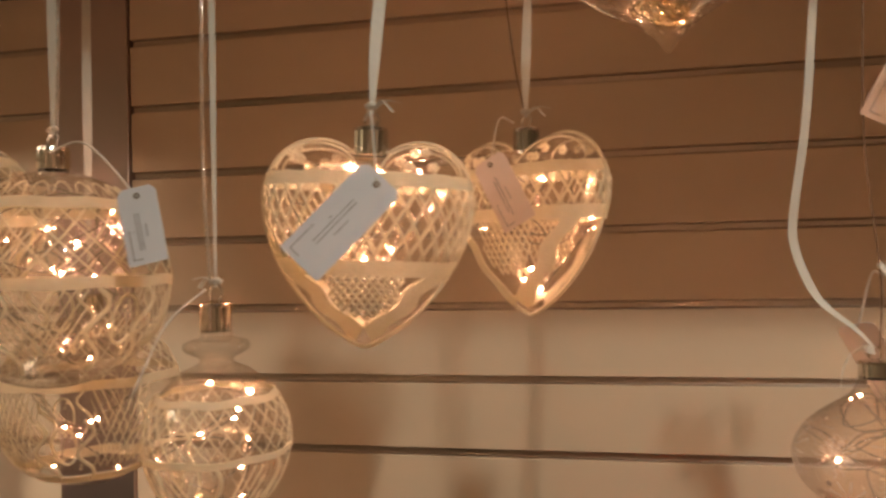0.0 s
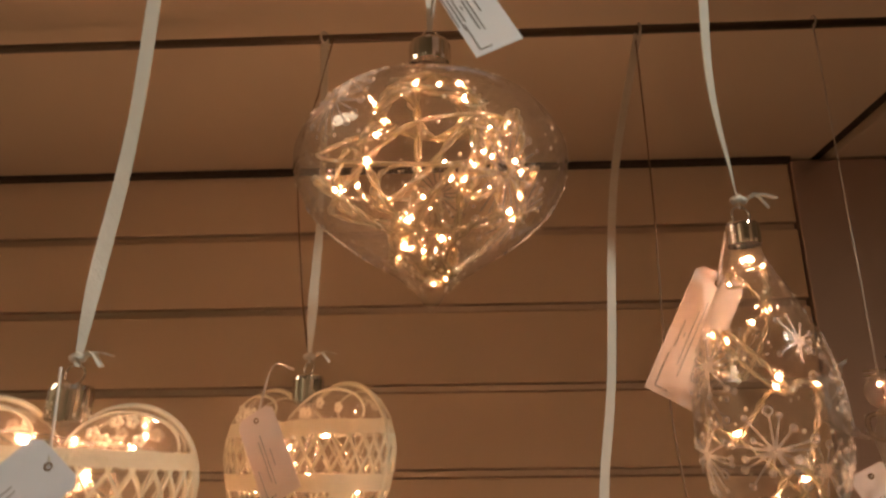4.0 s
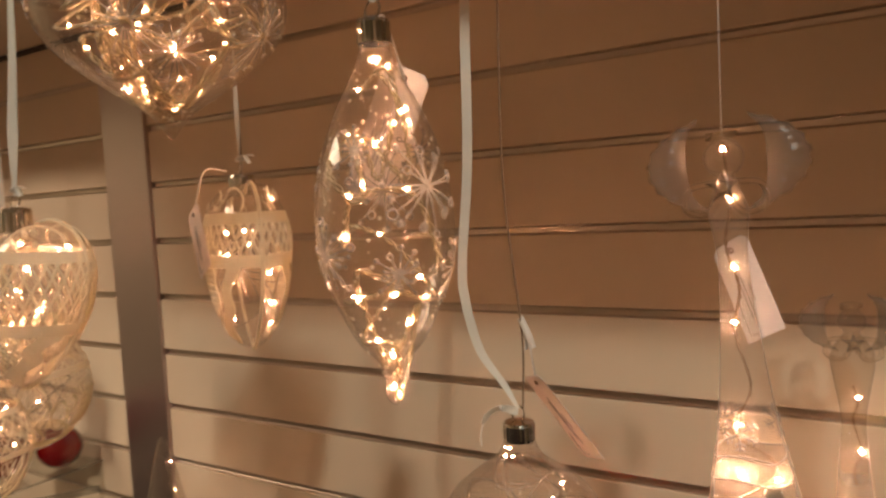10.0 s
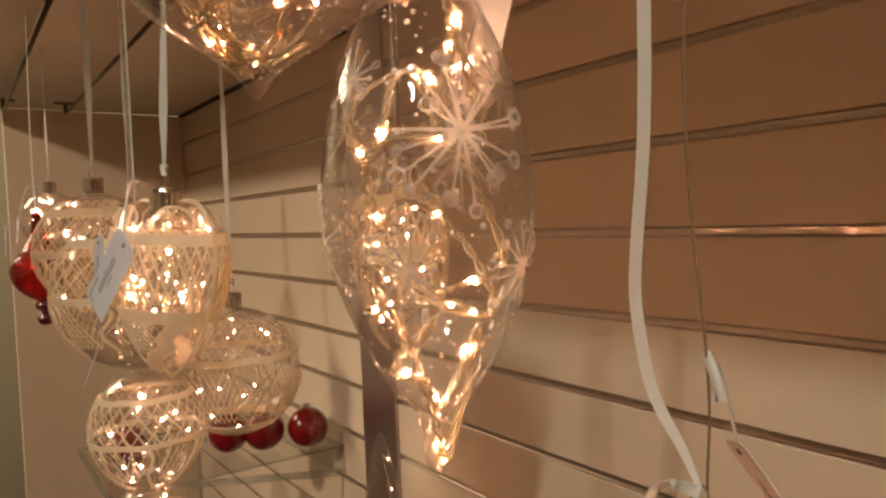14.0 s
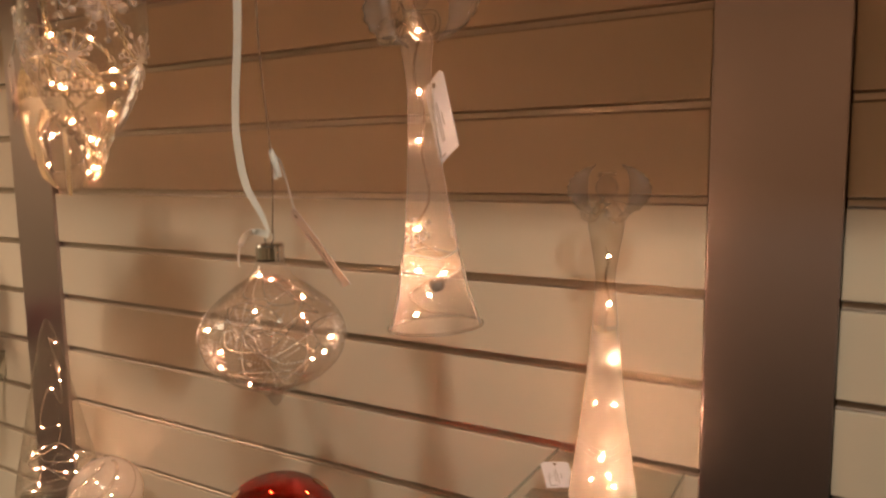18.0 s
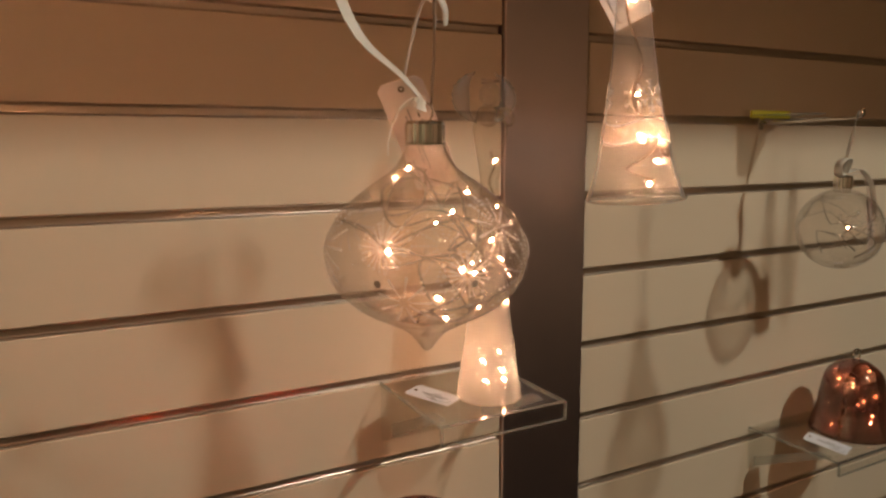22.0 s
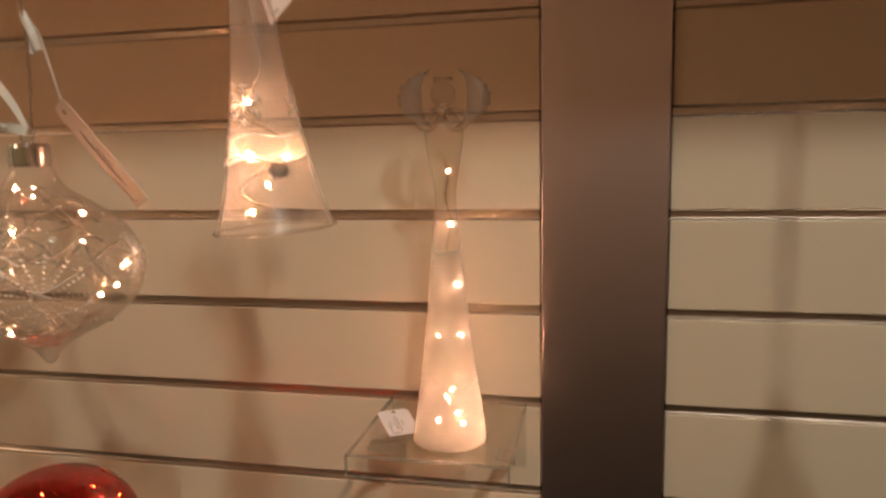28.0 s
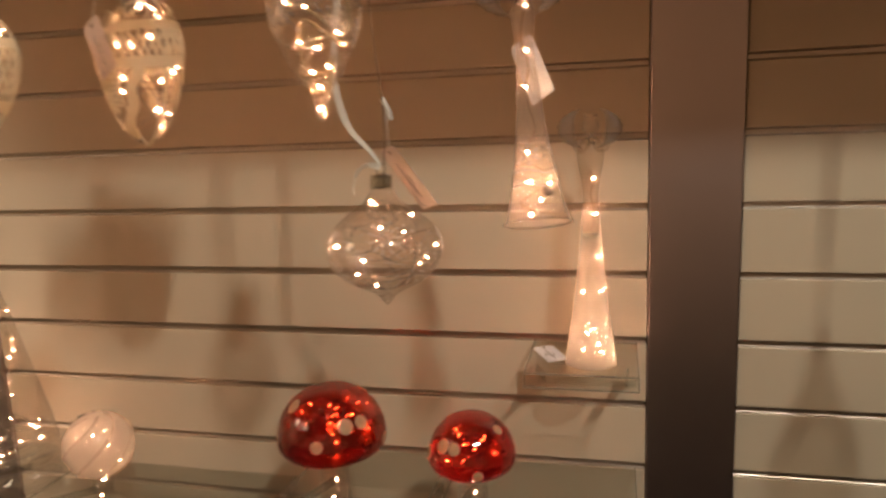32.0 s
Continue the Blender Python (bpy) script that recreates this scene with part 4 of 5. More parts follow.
for j in range(7):
    a = 2 * math.pi * j / 7
    lattice(lace, rad, -0.036, -0.006, 4, 0.3, 0.0005, a, a + 0.5)
    tube(lace, [on_round(rad, a + 0.7 + 0.05 * math.sin(t * 8), -0.005 - 0.042 * t, 0.0006)[0] for t in np.linspace(0, 1, 12)], 0.0014, 5)
part("lace_net", lace, LACE, root, "raised white lace painting")
lace = bmesh.new()
lattice(lace, rad, -0.100, -0.080, 20, 0.5, 0.0006)
part("lace_net", lace, LACE, root, "raised white lace painting")
bm = bmesh.new()
tube(bm, spline([(-0.002, -0.01, 0.108), (-0.02, -0.03, 0.085), (-0.036, -0.045, 0.04)], 6), 0.0009, 4)
part("tie", bm, THREAD, root, "thin white tie")

# ---- glass angels, each one plain figure ----
def angel(place, label, height, skirt, frost, head_r, wing, turn=0.0, tilt=0.0, cord=None, banded=True):
    """A turned skirt of frosted glass, clear chest, bent rod arms round a star, ball head, halo and two flat scalloped wings."""
    bm = bmesh.new()
    lathe(bm, fine(skirt, 4), 40, 0)
    r0 = skirt[0][0]
    tube(bm, [(r0 * math.cos(q), r0 * math.sin(q), 0.0012) for q in np.linspace(0, 2 * math.pi, 41)[:-1]], 0.0011, 6, 1, True)
    neck = skirt[-1][1]
    hz = neck + head_r * 0.9
    lathe(bm, [(head_r * math.cos(t), hz + head_r * math.sin(t)) for t in np.linspace(-1.5, 1.55, 12)], 28, 6)
    tube(bm, [(head_r * 0.72 * math.cos(q), head_r * 0.72 * math.sin(q), hz + head_r * 1.08 + 0.001 * math.cos(q)) for q in np.linspace(0, 2 * math.pi, 20)[:-1]], head_r * 0.10, 6, 1, True)
    tube(bm, [(head_r * 0.72 * math.cos(q), head_r * 0.72 * math.sin(q), hz + head_r * 1.28 + 0.001 * math.sin(q)) for q in np.linspace(0, 2 * math.pi, 20)[:-1]], head_r * 0.08, 6, 1, True)
    arm = head_r * 1.05
    for s in (1, -1):
        tube(bm, spline([(s * 0.3 * arm, -arm * 0.6, neck - arm * 0.3), (s * 1.6 * arm, -arm * 0.7, neck - arm * 0.5), (s * 1.75 * arm, -arm * 1.0, neck - arm * 1.5), (s * 0.8 * arm, -arm * 1.3, neck - arm * 1.75), (s * 0.12 * arm, -arm * 1.4, neck - arm * 0.9)], 6), head_r * 0.17, 7, 1)
        # wing: a thin crescent with a scalloped rim
        rows = []
        n = 44
        for k in range(n + 1):
            t = radians(72 - 148 * k / n)
            fat = math.sin(math.pi * k / n) ** 0.6
            r = 1 + 0.02 * math.cos(k * 2 * math.pi / 4.9)
            xo, zo = wing * math.cos(t) * r, wing * 0.64 * math.sin(t) * r
            xi, zi = wing * 0.50 * math.cos(t), wing * 0.54 * math.sin(t)
            xi, zi = xo + (xi - xo) * fat, zo + (zi - zo) * fat
            y0 = head_r * 0.7
            rows.append([bm.verts.new((s * x, y0 + d, hz - head_r * 0.25 + z)) for x, z, d in ((xo, zo, 0), (xi, zi, 0), (xi, zi, 0.0012), (xo, zo, 0.0012))])
        for a, b in zip(rows, rows[1:]):
            for m in range(4):
                bm.faces.new((a[m], a[(m + 1) % 4], b[(m + 1) % 4], b[m])).material_index = 2
        tube(bm, [0.5 * (r[0].co + r[3].co) for r in rows], 0.0008, 5, 1)
    # the five-pointed star held in front
    star = []
    for k in range(10):
        r = head_r * (0.85 if k % 2 == 0 else 0.36)
        a = math.pi / 2 + k * math.pi / 5
        star.append((r * math.cos(a), neck - arm * 0.55 + r * math.sin(a)))
    a = [bm.verts.new((x, -arm * 1.55, z)) for x, z in star]
    b = [bm.verts.new((x, -arm * 1.55 + 0.0025, z)) for x, z in star]
    bm.faces.new(a).material_index = 1
    bm.faces.new(b[::-1]).material_index = 1
    for k in range(10):
        bm.faces.new((a[(k + 1) % 10], a[k], b[k], b[(k + 1) % 10])).material_index = 1
    # raised wavy hem line and snow crystal on the skirt
    rad = radius_of(skirt)
    if banded:
        ts = np.linspace(0, 2 * math.pi, 49)[:-1]
        lines = []
        for z in (0.040, 0.053):
            lines.append([on_round(rad, t, z + 0.0022 * math.sin(3 * t + 1), 0.0003)[0] for t in ts])
            tube(bm, lines[-1], 0.0006, 4, 3, True)
        ring = [[bm.verts.new(p) for p in line] for line in lines]
        for k in range(48):
            m = (k + 1) % 48
            bm.faces.new((ring[0][k], ring[0][m], ring[1][m], ring[1][k])).material_index = 5
        for around in (-1.76, 0.6, 2.5):
            def flake(r, t):
                z = 0.069 + r * math.sin(t)
                return on_round(rad, around + r * math.cos(t) / rad(z), z, 0.0004)[0]
            for k in range(6):
                t = math.pi * k / 3 + math.pi / 6
                tube(bm, [flake(r, t) for r in (0.0012, 0.006, 0.0108)], 0.0006, 4, 3)
                for r, w in ((0.0055, 0.0032), (0.0082, 0.0030)):
                    for s in (1, -1):
                        tube(bm, [flake(r, t), flake(r + w * 0.75, t + s * w * 0.7 / r)], 0.0005, 4, 3)
    else:
        for z in (0.052, 0.058, 0.064):
            tube(bm, [on_round(rad, t, z + 0.0035 * math.sin(3 * t + z * 40), 0.0003)[0] for t in np.linspace(0, 2 * math.pi, 49)[:-1]], 0.00045, 4, 3, True)
    if cord:
        upright = pose(0, 0, 0, 0, tilt, turn).to_3x3().inverted()
        foot = Vector((0, 0, hz + head_r * 1.1))
        top = foot + upright @ Vector((0, 0, cord - foot.z))
        tube(bm, [foot, top], 0.0005, 4, 4)
        tube(bm, [top + upright @ Vector((0.0, 0.0052 * math.cos(q), 0.0052 * math.sin(q))) for q in np.linspace(0, 2 * math.pi, 10)[:-1]], 0.0006, 4, 4, True)
    ob = part("glass_angel", bm, [frost, ROD_GLASS, FROST_LIGHT, ETCH, THREAD, MILK_BAND, GLASS])
    ob.matrix_world = pose(*place, 0, tilt, turn)
    return tagged(ob, label, "figurine", "glass angels")


def own_string(place, knots, spots, label, size=1.0, tilt=0.0):
    ob = light_string(None, knots, 1, size, name="light_string", label=label, spots=spots, cord=BROWN_WIRE)
    ob.matrix_world = pose(*place, 0, tilt, 0)
    return tagged(ob, category="string lights")


SKIRT = [(0.0335, 0.0000), (0.0314, 0.0060), (0.0266, 0.0220), (0.0230, 0.0400), (0.0186, 0.0628), (0.0150, 0.0888), (0.0113, 0.1245), (0.0093, 0.1516), (0.0086, 0.1711), (0.0100, 0.1863), (0.0112, 0.1993), (0.0068, 0.2123), (0.0045, 0.2198)]
random.seed(61)
angel((-0.119, -0.357, 1.428), "frosted glass angel with clear wings hanging on thin thread", 0.243, SKIRT, FROST, 0.0118, 0.046, turn=4, tilt=-3.4, cord=RAIL_Z - 1.428)
own_string((-0.119, -0.357, 1.428), [(0, 0, 0.240), (0.001, -0.002, 0.225), (0.002, 0.001, 0.206), (-0.003, -0.002, 0.179), (0.002, 0.0, 0.152), (-0.003, 0.002, 0.125), (0.004, -0.004, 0.092), (-0.008, -0.006, 0.067), (0.012, -0.004, 0.050), (0.014, -0.012, 0.042), (-0.004, -0.016, 0.030), (-0.014, -0.008, 0.022), (0.004, -0.014, 0.014), (0.016, 0.004, 0.010)], [(0, 0, 0.236), (0.003, -0.003, 0.206), (0.001, -0.003, 0.165), (-0.002, -0.003, 0.132), (-0.004, -0.008, 0.071), (-0.004, -0.012, 0.042), (0.015, -0.010, 0.040), (0.006, -0.016, 0.026), (-0.004, -0.018, 0.012)], "warm string lights inside hanging glass angel", 1.1, -3.4)
plug = thing("battery_plug", (-0.108, -0.373, 1.462), "small round brown plug inside the glass angel", "plug")
bm = bmesh.new()
lathe(bm, [(0, 0.0022), (0.004, 0.0022), (0.0052, 0.0010), (0.0052, -0.0014), (0.004, -0.0026), (0, -0.0026)], 16)
p = part("plug_disc", bm, BROWN_PLASTIC, plug)
p.rotation_euler = (radians(65), 0, radians(25))

TALL = [(0.0345, 0.0), (0.0335, 0.012), (0.0285, 0.045), (0.0230, 0.085), (0.0180, 0.130), (0.0138, 0.175), (0.0108, 0.210), (0.0096, 0.230), (0.0130, 0.255), (0.0172, 0.279), (0.0166, 0.292), (0.0095, 0.304), (0.0055, 0.309)]
SHELF_TOP = 1.198
angel((-0.077, -0.098, SHELF_TOP), "tall frosted glass angel standing lit on acrylic shelf", 0.335, TALL, FROST_TALL, 0.0112, 0.041, turn=6, banded=False)
own_string((-0.077, -0.098, SHELF_TOP), [(0, 0, 0.262), (0.004, -0.004, 0.248), (0.0, 0.0, 0.230), (0.006, -0.006, 0.205), (0.0, 0.002, 0.18), (0.010, -0.010, 0.150), (0.006, 0.004, 0.12), (0.014, -0.010, 0.100), (-0.012, -0.004, 0.094), (0.0, 0.01, 0.07), (0.004, -0.018, 0.052), (-0.010, -0.012, 0.036), (0.012, -0.014, 0.024), (-0.016, -0.010, 0.014), (0.016, 0.0, 0.010)], [(0.004, -0.004, 0.252), (0.006, -0.006, 0.205), (0.010, -0.008, 0.150), (0.014, -0.010, 0.104), (-0.010, 0.004, 0.098), (0.004, -0.014, 0.052), (-0.004, 0.006, 0.038), (0.010, -0.012, 0.030), (0.014, -0.008, 0.018), (-0.010, -0.008, 0.020)], "warm string lights inside standing glass angel", 1.25)


def loose_tag(place, turn, label, card=CARD, w=0.034, h=0.07, lines=5):
    root = thing("price_tag", place, label, "tag", "loose price tags", turn=turn)
    tag(root, (0, 0, 0), (0, 0, 0), card, w, h, None, lines)
    return root


loose_tag((-0.135, -0.328, 1.600), (-4, -28, -29), "white card tag tied to the hanging glass angel", CARD, 0.029, 0.064, 4)
loose_tag((-0.145, -0.058, SHELF_TOP + 0.0052), (-86, 0, 30), "white card tag lying on the acrylic shelf", CARD, 0.032, 0.056, 5)


# ---- acrylic shelves hooked into the grooves ----
def acrylic_shelf(place, width, depth, label, lip=0.02, group="acrylic shelves"):
    """A folded sheet: a back plate in the groove, the flat shelf and a short front lip, on two slanting braces."""
    root = thing("acrylic_shelf", place, label, "shelf", group)
    bm = bmesh.new()
    box(bm, 0, width, -depth, -0.001, -0.003, 0.0, 0.0008)
    part("plate", bm, ACRYLIC, root, smooth=False)
    bm = bmesh.new()
    box(bm, 0, width, -depth - 0.003, -depth, -lip, 0.0, 0.0008)
    part("front_lip", bm, ACRYLIC, root, smooth=False)
    bm = bmesh.new()
    box(bm, 0, width, -0.004, -0.001, -0.07, -0.003, 0.0008)
    part("back_plate", bm, ACRYLIC, root, smooth=False)
    for x in (0.012, width - 0.015):
        bm = bmesh.new()
        vs = [(-0.004, -0.068), (-0.004, -0.052), (-depth * 0.72, -0.003), (-depth * 0.88, -0.003)]
        a = [bm.verts.new((x, y, z)) for y, z in vs]
        b = [bm.verts.new((x + 0.003, y, z)) for y, z in vs]
        bm.faces.new(a)
        bm.faces.new(b[::-1])
        for k in range(4):
            bm.faces.new((a[(k + 1) % 4], a[k], b[k], b[(k + 1) % 4]))
        part("brace", bm, ACRYLIC_EDGE, root, smooth=False)
    bm = bmesh.new()
    box(bm, 0, width, -depth - 0.0034, -depth + 0.0002, -0.0010, 0.0004)
    box(bm, 0, width, -depth - 0.0034, -depth + 0.0004, -lip - 0.0004, -lip + 0.0006)
    for x in (0.0, width):
        box(bm, x - 0.0008, x + 0.0008, -depth - 0.0034, -0.001, -0.0034, 0.0004)
        box(bm, x - 0.0008, x + 0.0008, -depth - 0.0034, -depth + 0.0004, -lip, -0.0034)
    part("polished_edge", bm, ACRYLIC_EDGE, root, smooth=False)
    return root


acrylic_shelf((-0.163, 0.0, SHELF_TOP), 0.148, 0.150, "small clear acrylic shelf holding a glass angel")
acrylic_shelf((-0.285, 0.0, 0.998), 0.270, 0.285, "clear acrylic shelf under the red glass toadstools")
acrylic_shelf((-0.52, 0.0, 0.998), 0.215, 0.285, "clear acrylic shelf holding the larger red toadstool")
acrylic_shelf((-1.00, 0.0, 0.938), 0.42, 0.22, "wide clear acrylic shelf under lit glass things")
acrylic_shelf((-1.74, 0.0, 1.168), 0.36, 0.44, "clear acrylic shelf holding glossy red baubles", 0.015)
acrylic_shelf((0.47, 0.0, 1.020), 0.20, 0.15, "small clear acrylic shelf under a copper bell")


# ---- red glass toadstools ----
def toadstool(place, r, h, stem, label, seed, lamps):
    rng = random.Random(seed)
    random.seed(seed)
    root = thing("glass_toadstool", place, label, "toadstool", "red glass toadstools")
    z0 = stem
    prof = [(0.018, z0 + 0.006), (r * 0.50, z0 + 0.0), (r * 0.84, z0 + 0.004), (r * 0.975, z0 + h * 0.15), (r, z0 + h * 0.28), (r * 0.955, z0 + h * 0.47), (r * 0.83, z0 + h * 0.68), (r * 0.58, z0 + h * 0.87), (r * 0.30, z0 + h * 0.965), (0.0, z0 + h)]
    prof = fine(prof)
    cap = part("cap", lathe(bmesh.new(), prof, 56), RED_GLASS, root, "mirrored red glass cap")
    rad = radius_of([p for p in prof if p[1] > z0 + h * 0.2 or True][8:])
    for k in range(11):
        a, z = k * 2.4 + seed, z0 + h * (0.22, 0.62, 0.40, 0.80)[k % 4]
        p, n = on_round(rad, a, z, 0.0002)
        u = n.cross(Vector((0, 0, 1))).normalized()
        v = n.cross(u)
        w = r * rng.uniform(0.11, 0.16)
        bm = bmesh.new()
        ring = []
        for q in np.linspace(0, 2 * math.pi, 17)[:-1]:
            d = w * (math.cos(q) * u + math.sin(q) * v)
            c = p + d
            zz = min(max(c.z, z0 + 0.004), z0 + h * 0.985)
            cc, nn = on_round(rad, math.atan2(c.y, c.x), zz, 0.0007)
            ring.append(bm.verts.new(cc))
        m = bm.verts.new(p + n * 0.0014)
        for i in range(16):
            bm.faces.new((ring[i], ring[(i + 1) % 16], m))
        part("spot", bm, SPOT_GOLD, cap, "dull gold spot")
    part("stem", lathe(bmesh.new(), fine([(0.024, 0.001), (0.0225, 0.02), (0.019, stem * 0.6), (0.0175, stem + 0.004)]), 32), GLASS, root, "clear glass stem")
    part("foot", lathe(bmesh.new(), [(0, 0.0002), (0.023, 0.0002), (0.024, 0.001), (0.0, 0.0012)], 32), GLASS, root)
    knots = [(0.004, 0, 0.012), (-0.008, 0.005, 0.03), (0.006, -0.008, 0.05), (-0.004, 0.004, stem)] + [Vector((rng.uniform(-0.62, 0.62) * r, rng.uniform(-0.62, 0.62) * r, z0 + h * rng.uniform(0.15, 0.7))) for _ in range(lamps)]
    light_string(root, knots, lamps + 4, 0.85)
    return root


toadstool((-0.411, -0.222, 0.998), 0.072, 0.092, 0.106, "red mirrored glass toadstool with dull gold spots, lit inside", 3, 20)
toadstool((-0.222, -0.222, 0.998), 0.0555, 0.074, 0.096, "smaller red mirrored glass toadstool with gold spots, lit", 8, 14)
loose_tag((-0.135, -0.200, 0.998 + 0.0100), (-82, 0, 20), "white card tag lying beside the red toadstool", CARD, 0.034, 0.07, 4)

# ---- lit glass things on the lower shelf ----
root = thing("glass_tree", (-1.050, -0.100, 0.985), "clear glass cone tree filled with warm lights", "tree ornament")
random.seed(71)
rng = random.Random(71)
cone = [(0.066, 0.0), (0.067, 0.012), (0.060, 0.05), (0.046, 0.12), (0.030, 0.195), (0.015, 0.265), (0.005, 0.297), (0.0, 0.303)]
part("glass_shell", lathe(bmesh.new(), fine(cone), 48), GLASS_WARM, root, "clear glass cone")
rad = radius_of(cone)
light_string(root, tangle(rng, rad, 0.10, 0.27, 12, 0.8, 0.05) + tangle(rng, rad, 0.015, 0.075, 26, 0.88, 0.04), 19, 0.75)
bm = bmesh.new()
lathe(bm, [(0, -0.0475), (0.058, -0.0475), (0.060, -0.040), (0.016, -0.030), (0.014, -0.010), (0.060, -0.001), (0, -0.001)], 36)
part("glass_foot", bm, GLASS, root, "clear glass foot")

root = thing("light_globe", (-0.846, -0.146, 1.045), "milky glass globe on a lit clear glass stem", "globe lamp")
r = 0.053
part("globe", lathe(bmesh.new(), [(r * math.cos(t), r * math.sin(t)) for t in np.linspace(-1.35, 1.57, 22)], 48), MILK, root, "milky swirled glass globe")
for k in range(6):
    bm = bmesh.new()
    tube(bm, [(0.992 * r * math.cos(t) * math.cos(k * 1.05 + 1.1 * t), 0.992 * r * math.cos(t) * math.sin(k * 1.05 + 1.1 * t), 0.992 * r * math.sin(t)) for t in np.linspace(-1.2, 1.3, 22)], 0.0016 + 0.0008 * (k % 3), 5)
    part("swirl", bm, MILK_BAND, root, "white swirl in the glass")
bm = bmesh.new()
lathe(bm, fine([(0.014, -0.062), (0.013, -0.075), (0.016, -0.090), (0.034, -0.104), (0.036, -0.107)]), 32)
part("stem", bm, GLASS, root, "clear glass stem")
light_string(root, tangle(rng, lambda z: 0.05, -0.05, 0.045, 14, 0.8, 0.05) + [Vector((rng.uniform(-0.012, 0.012), rng.uniform(-0.012, 0.012), z)) for z in (-0.05, -0.058, -0.066, -0.074, -0.082, -0.09)], 9, 0.9)

# ---- red baubles on the long shelf of the left bay ----
def bauble(place, r, label):
    root = thing("red_bauble", place, label, "bauble", "red baubles on the shelf")
    prof = [(0, -r)] + [(r * math.cos(t), r * math.sin(t)) for t in np.linspace(-1.5, 1.35, 18)]
    part("ball", lathe(bmesh.new(), prof, 40), RED_PAINT, root, "glossy red ball")
    bm = bmesh.new()
    lathe(bm, [(0.008, r * 0.97), (0.0085, r * 0.97 + 0.008), (0.006, r * 0.97 + 0.010), (0, r * 0.97 + 0.0105)], 20)
    part("cap", bm, CHROME, root, "small silver cap")
    return root


for x, y, r in ((-1.420, -0.062, 0.041), (-1.465, -0.138, 0.041), (-1.50, -0.20, 0.040), (-1.545, -0.385, 0.040)):
    bauble((x, y, 1.168 + r), r, "glossy red bauble resting on clear acrylic shelf")
root = thing("gold_bauble", (-1.66, -0.40, 1.168 + 0.042), "pale gold glass bauble beside the red ones", "bauble")
part("ball", lathe(bmesh.new(), [(0.042 * math.cos(t), 0.042 * math.sin(t)) for t in np.linspace(-1.57, 1.5, 20)], 36), FROST_LIGHT, root, "pale gold ball")
loose_tag((-1.46, -0.36, 1.168 + 0.0100), (-82, 0, -20), "white card tag lying on the acrylic shelf beside baubles", CARD, 0.034, 0.07, 3)

# hanging things of the left bay
root, rad, rng = turned("glass_ball_ornament", (-1.565, -0.487, 1.650), ball_profile(0.052), "small clear glass ball with warm lights", "ornament", GLASS, 81, knots=18, lamps=16, loops=False, size=1.25)
tag(root, (-0.02, -0.052, 0.0), (-4, 20, 0), CARD, 0.03, 0.045, (0, -0.01, 0.06), 2)
root = thing("red_finial_ornament", (-1.345, -0.528, 1.572), "red glass drop ornament with white tag hanging on ribbon", "ornament", turn=(0, -20, 0))
drop = fine([(0.007, 0.090), (0.008, 0.074), (0.013, 0.052), (0.028, 0.026), (0.043, 0.002), (0.040, -0.022), (0.024, -0.042), (0.010, -0.052), (0.012, -0.057), (0.013, -0.064), (0.006, -0.070), (0.010, -0.076), (0.012, -0.083), (0.008, -0.090), (0.0, -0.093)])
part("glass_shell", lathe(bmesh.new(), drop, 40), RED_GLASS, root, "glossy red drop")
random.seed(91)
rng = random.Random(91)
light_string(root, tangle(rng, radius_of(drop), -0.03, 0.05, 16, 0.7, 0.05), 12, 0.8)
bm = bmesh.new()
ribbon_line(bm, spline([(0, 0, 0.089), (0.03, 0, 0.2), (RAIL_Z - 1.572) * Vector((math.sin(radians(20)), 0, math.cos(radians(20))))], 8), 0.008, (10, 0))
part("ribbon", bm, RIBBON, root, "white satin hanging ribbon")
tag(root, (0.004, -0.044, 0.062), (-2, 34, 0), CARD, 0.03, 0.046, (0, -0.004, 0.082), 2)

# ---- things of the right bay ----
def prong(x, z, reach, label):
    root = thing("wall_hook", (x, 0, z), label, "hook", "wall hooks")
    bm = bmesh.new()
    tube(bm, spline([(0, -0.001, 0), (0, -reach * 0.6, 0.002), (0, -reach * 0.97, 0.004), (0, -reach, 0.014)], 6), 0.0025, 7)
    part("prong", bm, CHROME, root)
    bm = bmesh.new()
    box(bm, -0.005, 0.005, -0.003, -0.0005, -0.010, 0.010, 0.0006)
    part("plate", bm, CHROME, root, smooth=False)
    return root


hook = prong(0.456, 1.497, 0.155, "chrome prong hook in the slatted wall")
bm = bmesh.new()
box(bm, -0.046, 0.038, -0.022, -0.019, 0.006, 0.017, 0.0006)
part("label_strip", bm, YELLOW, hook, "yellow price label", smooth=False)
bm = bmesh.new()
box(bm, -0.046, 0.030, -0.100, -0.022, 0.009, 0.0105)
for v in bm.verts:
    if v.co.y < -0.06:
        v.co.x = -0.008 + 0.35 * (v.co.x + 0.008)
part("label_holder", bm, ACRYLIC_EDGE, hook, "clear plastic label holder", smooth=False)
root, rad, rng = turned("glass_ball_ornament", (0.452, -0.138, 1.352), ball_profile(0.054), "clear glass ball with etched stars and dim lights", "ornament", GLASS, 83, knots=20, lamps=1, top_rail=False, cap=0.0115)
etched(root, rad, rng, [(-2.0, 0.01, 0.015, 10), (-0.8, 0.0, 0.015, 10)], 0, 0, 0)
bm = bmesh.new()
for a in (0.0, 2.1, 4.2):
    tube(bm, [on_round(rad, a + 0.5 * math.sin(t * 5), -0.035 + 0.06 * t, -0.003)[0] for t in np.linspace(0, 1, 20)], 0.0011, 5)
part("inner_wire", bm, WIRE, root)
bm = bmesh.new()
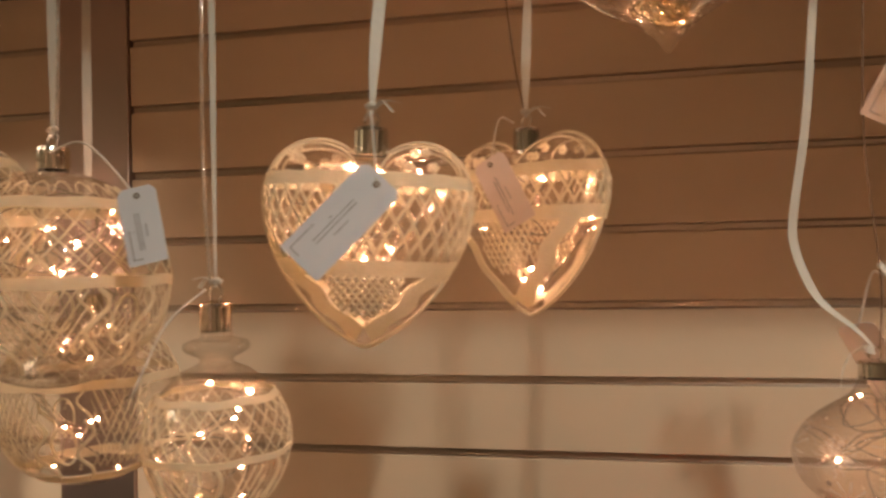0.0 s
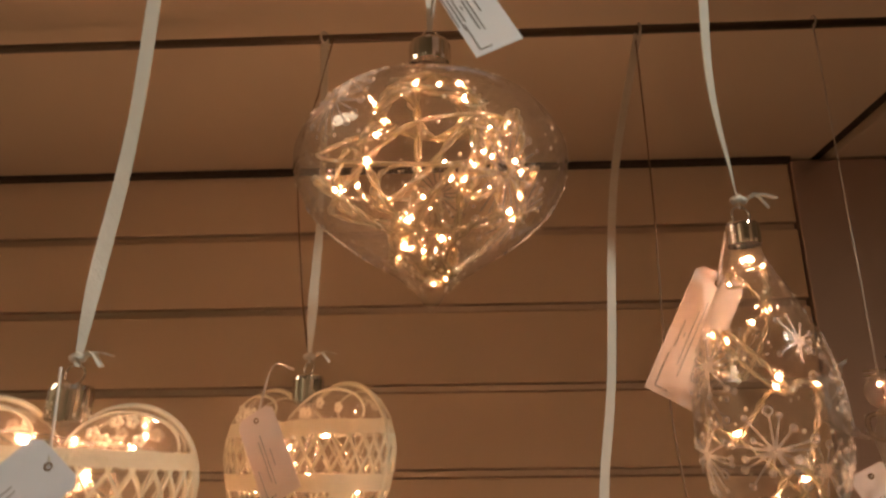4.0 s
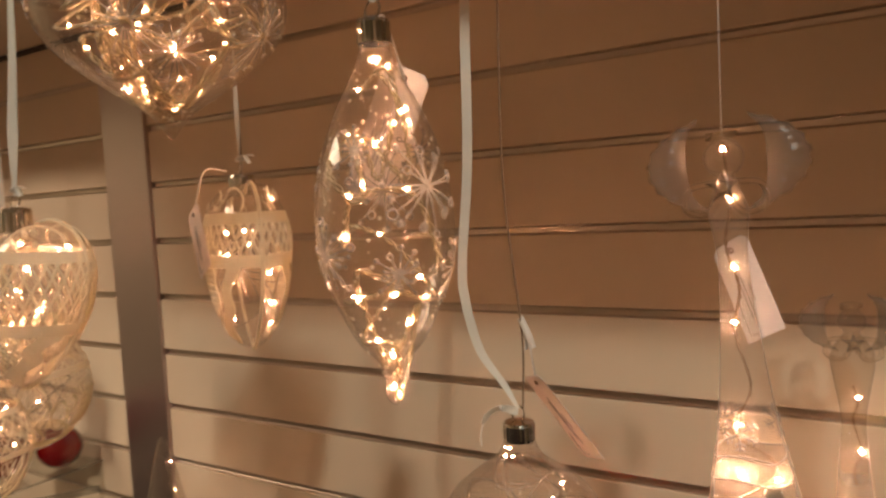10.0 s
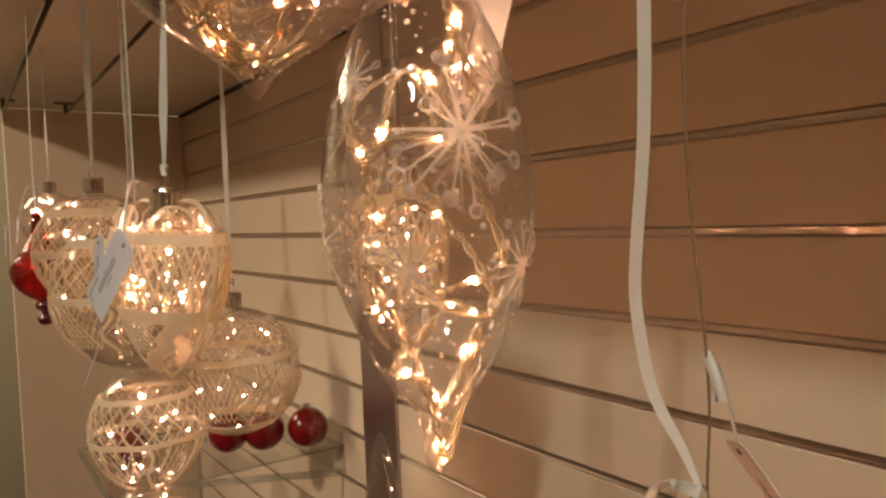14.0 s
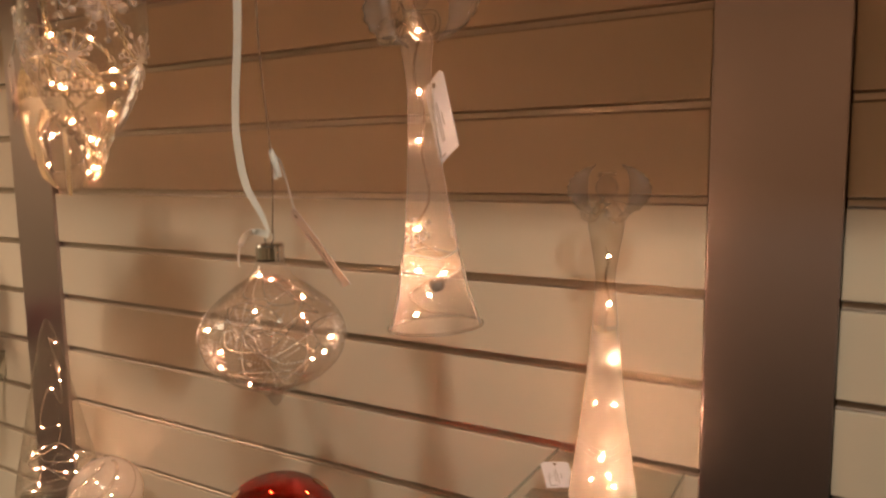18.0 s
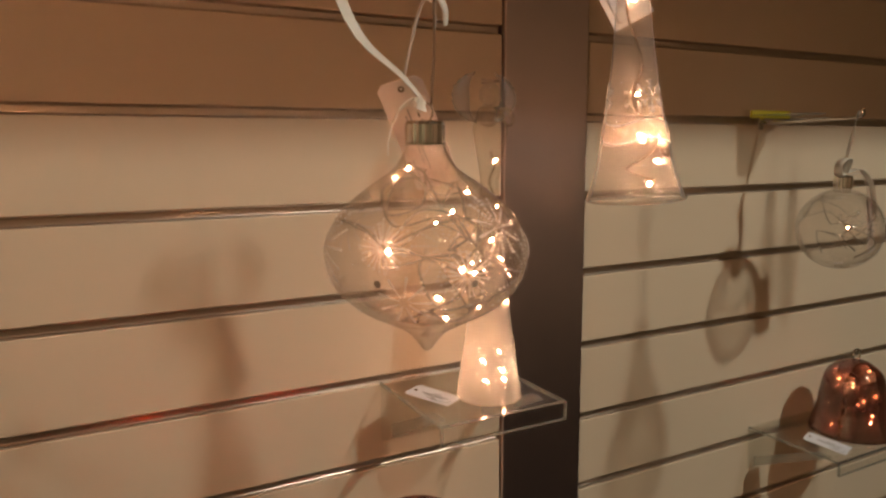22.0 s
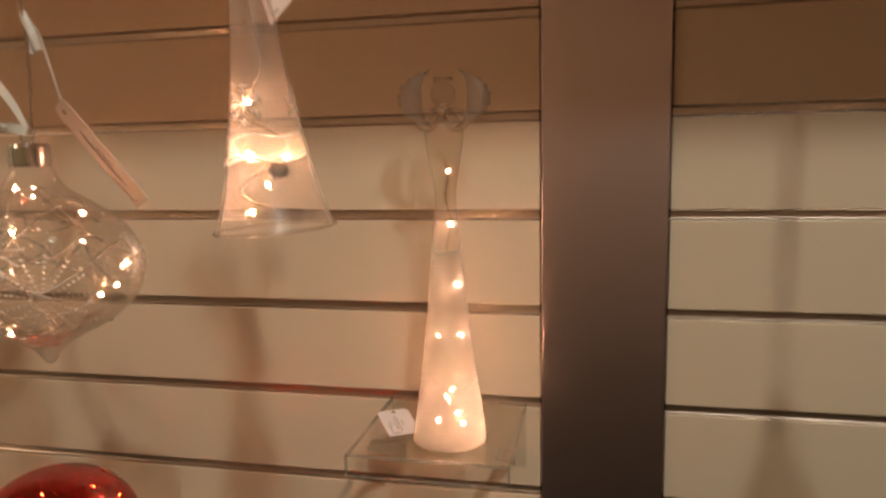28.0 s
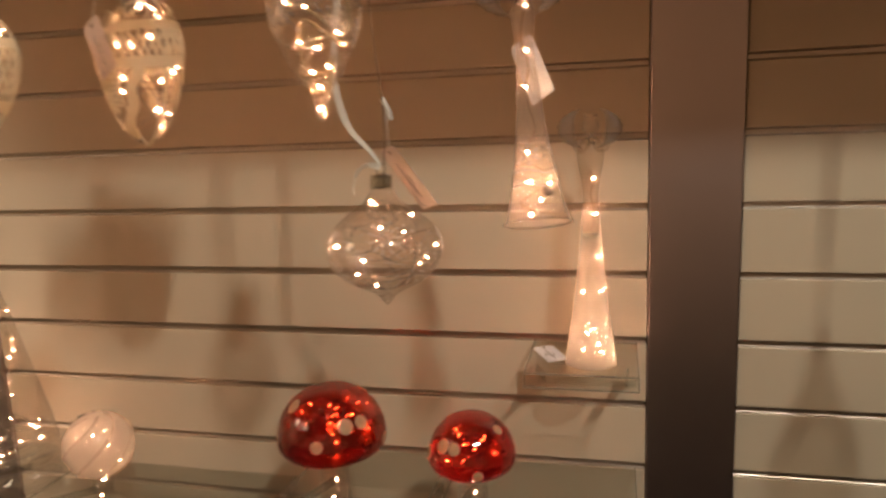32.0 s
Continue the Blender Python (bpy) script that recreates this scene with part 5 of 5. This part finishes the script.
ribbon_line(bm, spline([(0, 0, 0.074), (0.006, 0.0, 0.105), (0.003, -0.012, 0.156)], 6), 0.010, (0, 60, 20))
ribbon_line(bm, spline([(0, 0, 0.076), (-0.012, -0.012, 0.094), (-0.026, -0.010, 0.088), (-0.020, -0.006, 0.074), (0, 0, 0.074), (0.02, -0.01, 0.080), (0.042, -0.014, 0.056), (0.054, -0.014, 0.016)], 6), 0.012, (90, 60))
part("ribbon", bm, RIBBON, root, "sheer white ribbon bow")
tag(root, (0.056, -0.004, 0.036), (-4, -6, 16), CARD_PINK, 0.030, 0.078, (0.004, -0.004, 0.072), 3)

root = thing("copper_bell", (0.600, -0.085, 1.020), "copper tinted glass bell with warm lights on shelf", "bell")
bell = fine([(0.060, 0.0), (0.058, 0.010), (0.050, 0.040), (0.046, 0.070), (0.038, 0.095), (0.020, 0.110), (0.008, 0.114), (0.0, 0.115)])
part("glass_shell", lathe(bmesh.new(), bell, 44), COPPER_GLASS, root, "dark copper glass")
random.seed(95)
rng = random.Random(95)
light_string(root, tangle(rng, radius_of(bell), 0.01, 0.095, 18, 0.85, 0.05), 15, 0.8)
bm = bmesh.new()
tube(bm, [(0.009 * math.cos(q), 0, 0.122 + 0.009 * math.sin(q)) for q in np.linspace(0, 2 * math.pi, 14)[:-1]], 0.0016, 6, closed=True)
part("ring_handle", bm, CHROME, root)
loose_tag((0.500, -0.085, 1.020 + 0.0086), (-82, 0, 20), "white card tag lying beside the copper bell", CARD, 0.036, 0.06, 3)

PEAR = [(0.0065, 0.137), (0.0085, 0.125), (0.017, 0.090), (0.030, 0.048), (0.043, 0.010), (0.046, -0.012), (0.040, -0.036), (0.024, -0.053), (0.008, -0.060), (0.0, -0.061)]
root, rad, rng = turned("pear_drop_ornament", (0.347, -0.358, 1.412), PEAR, "clear pear shaped glass drop hanging in the next bay", "ornament", GLASS_WARM, 97, knots=26, lamps=3, cap=0.0065, loops=False, width=0.006)
for x, z, seed in ((0.556, 1.604, 99), (0.598, 1.612, 101)):
    root, rad, rng = turned("teardrop_ornament", (x, -0.358, z), [(r * 0.46, z) for r, z in FINIAL], "clear teardrop glass ornament hanging in the next bay", "ornament", GLASS_WARM, seed, knots=20, lamps=2, cap=0.0065, group="teardrop ornaments of the next bay", loops=False, width=0.005)
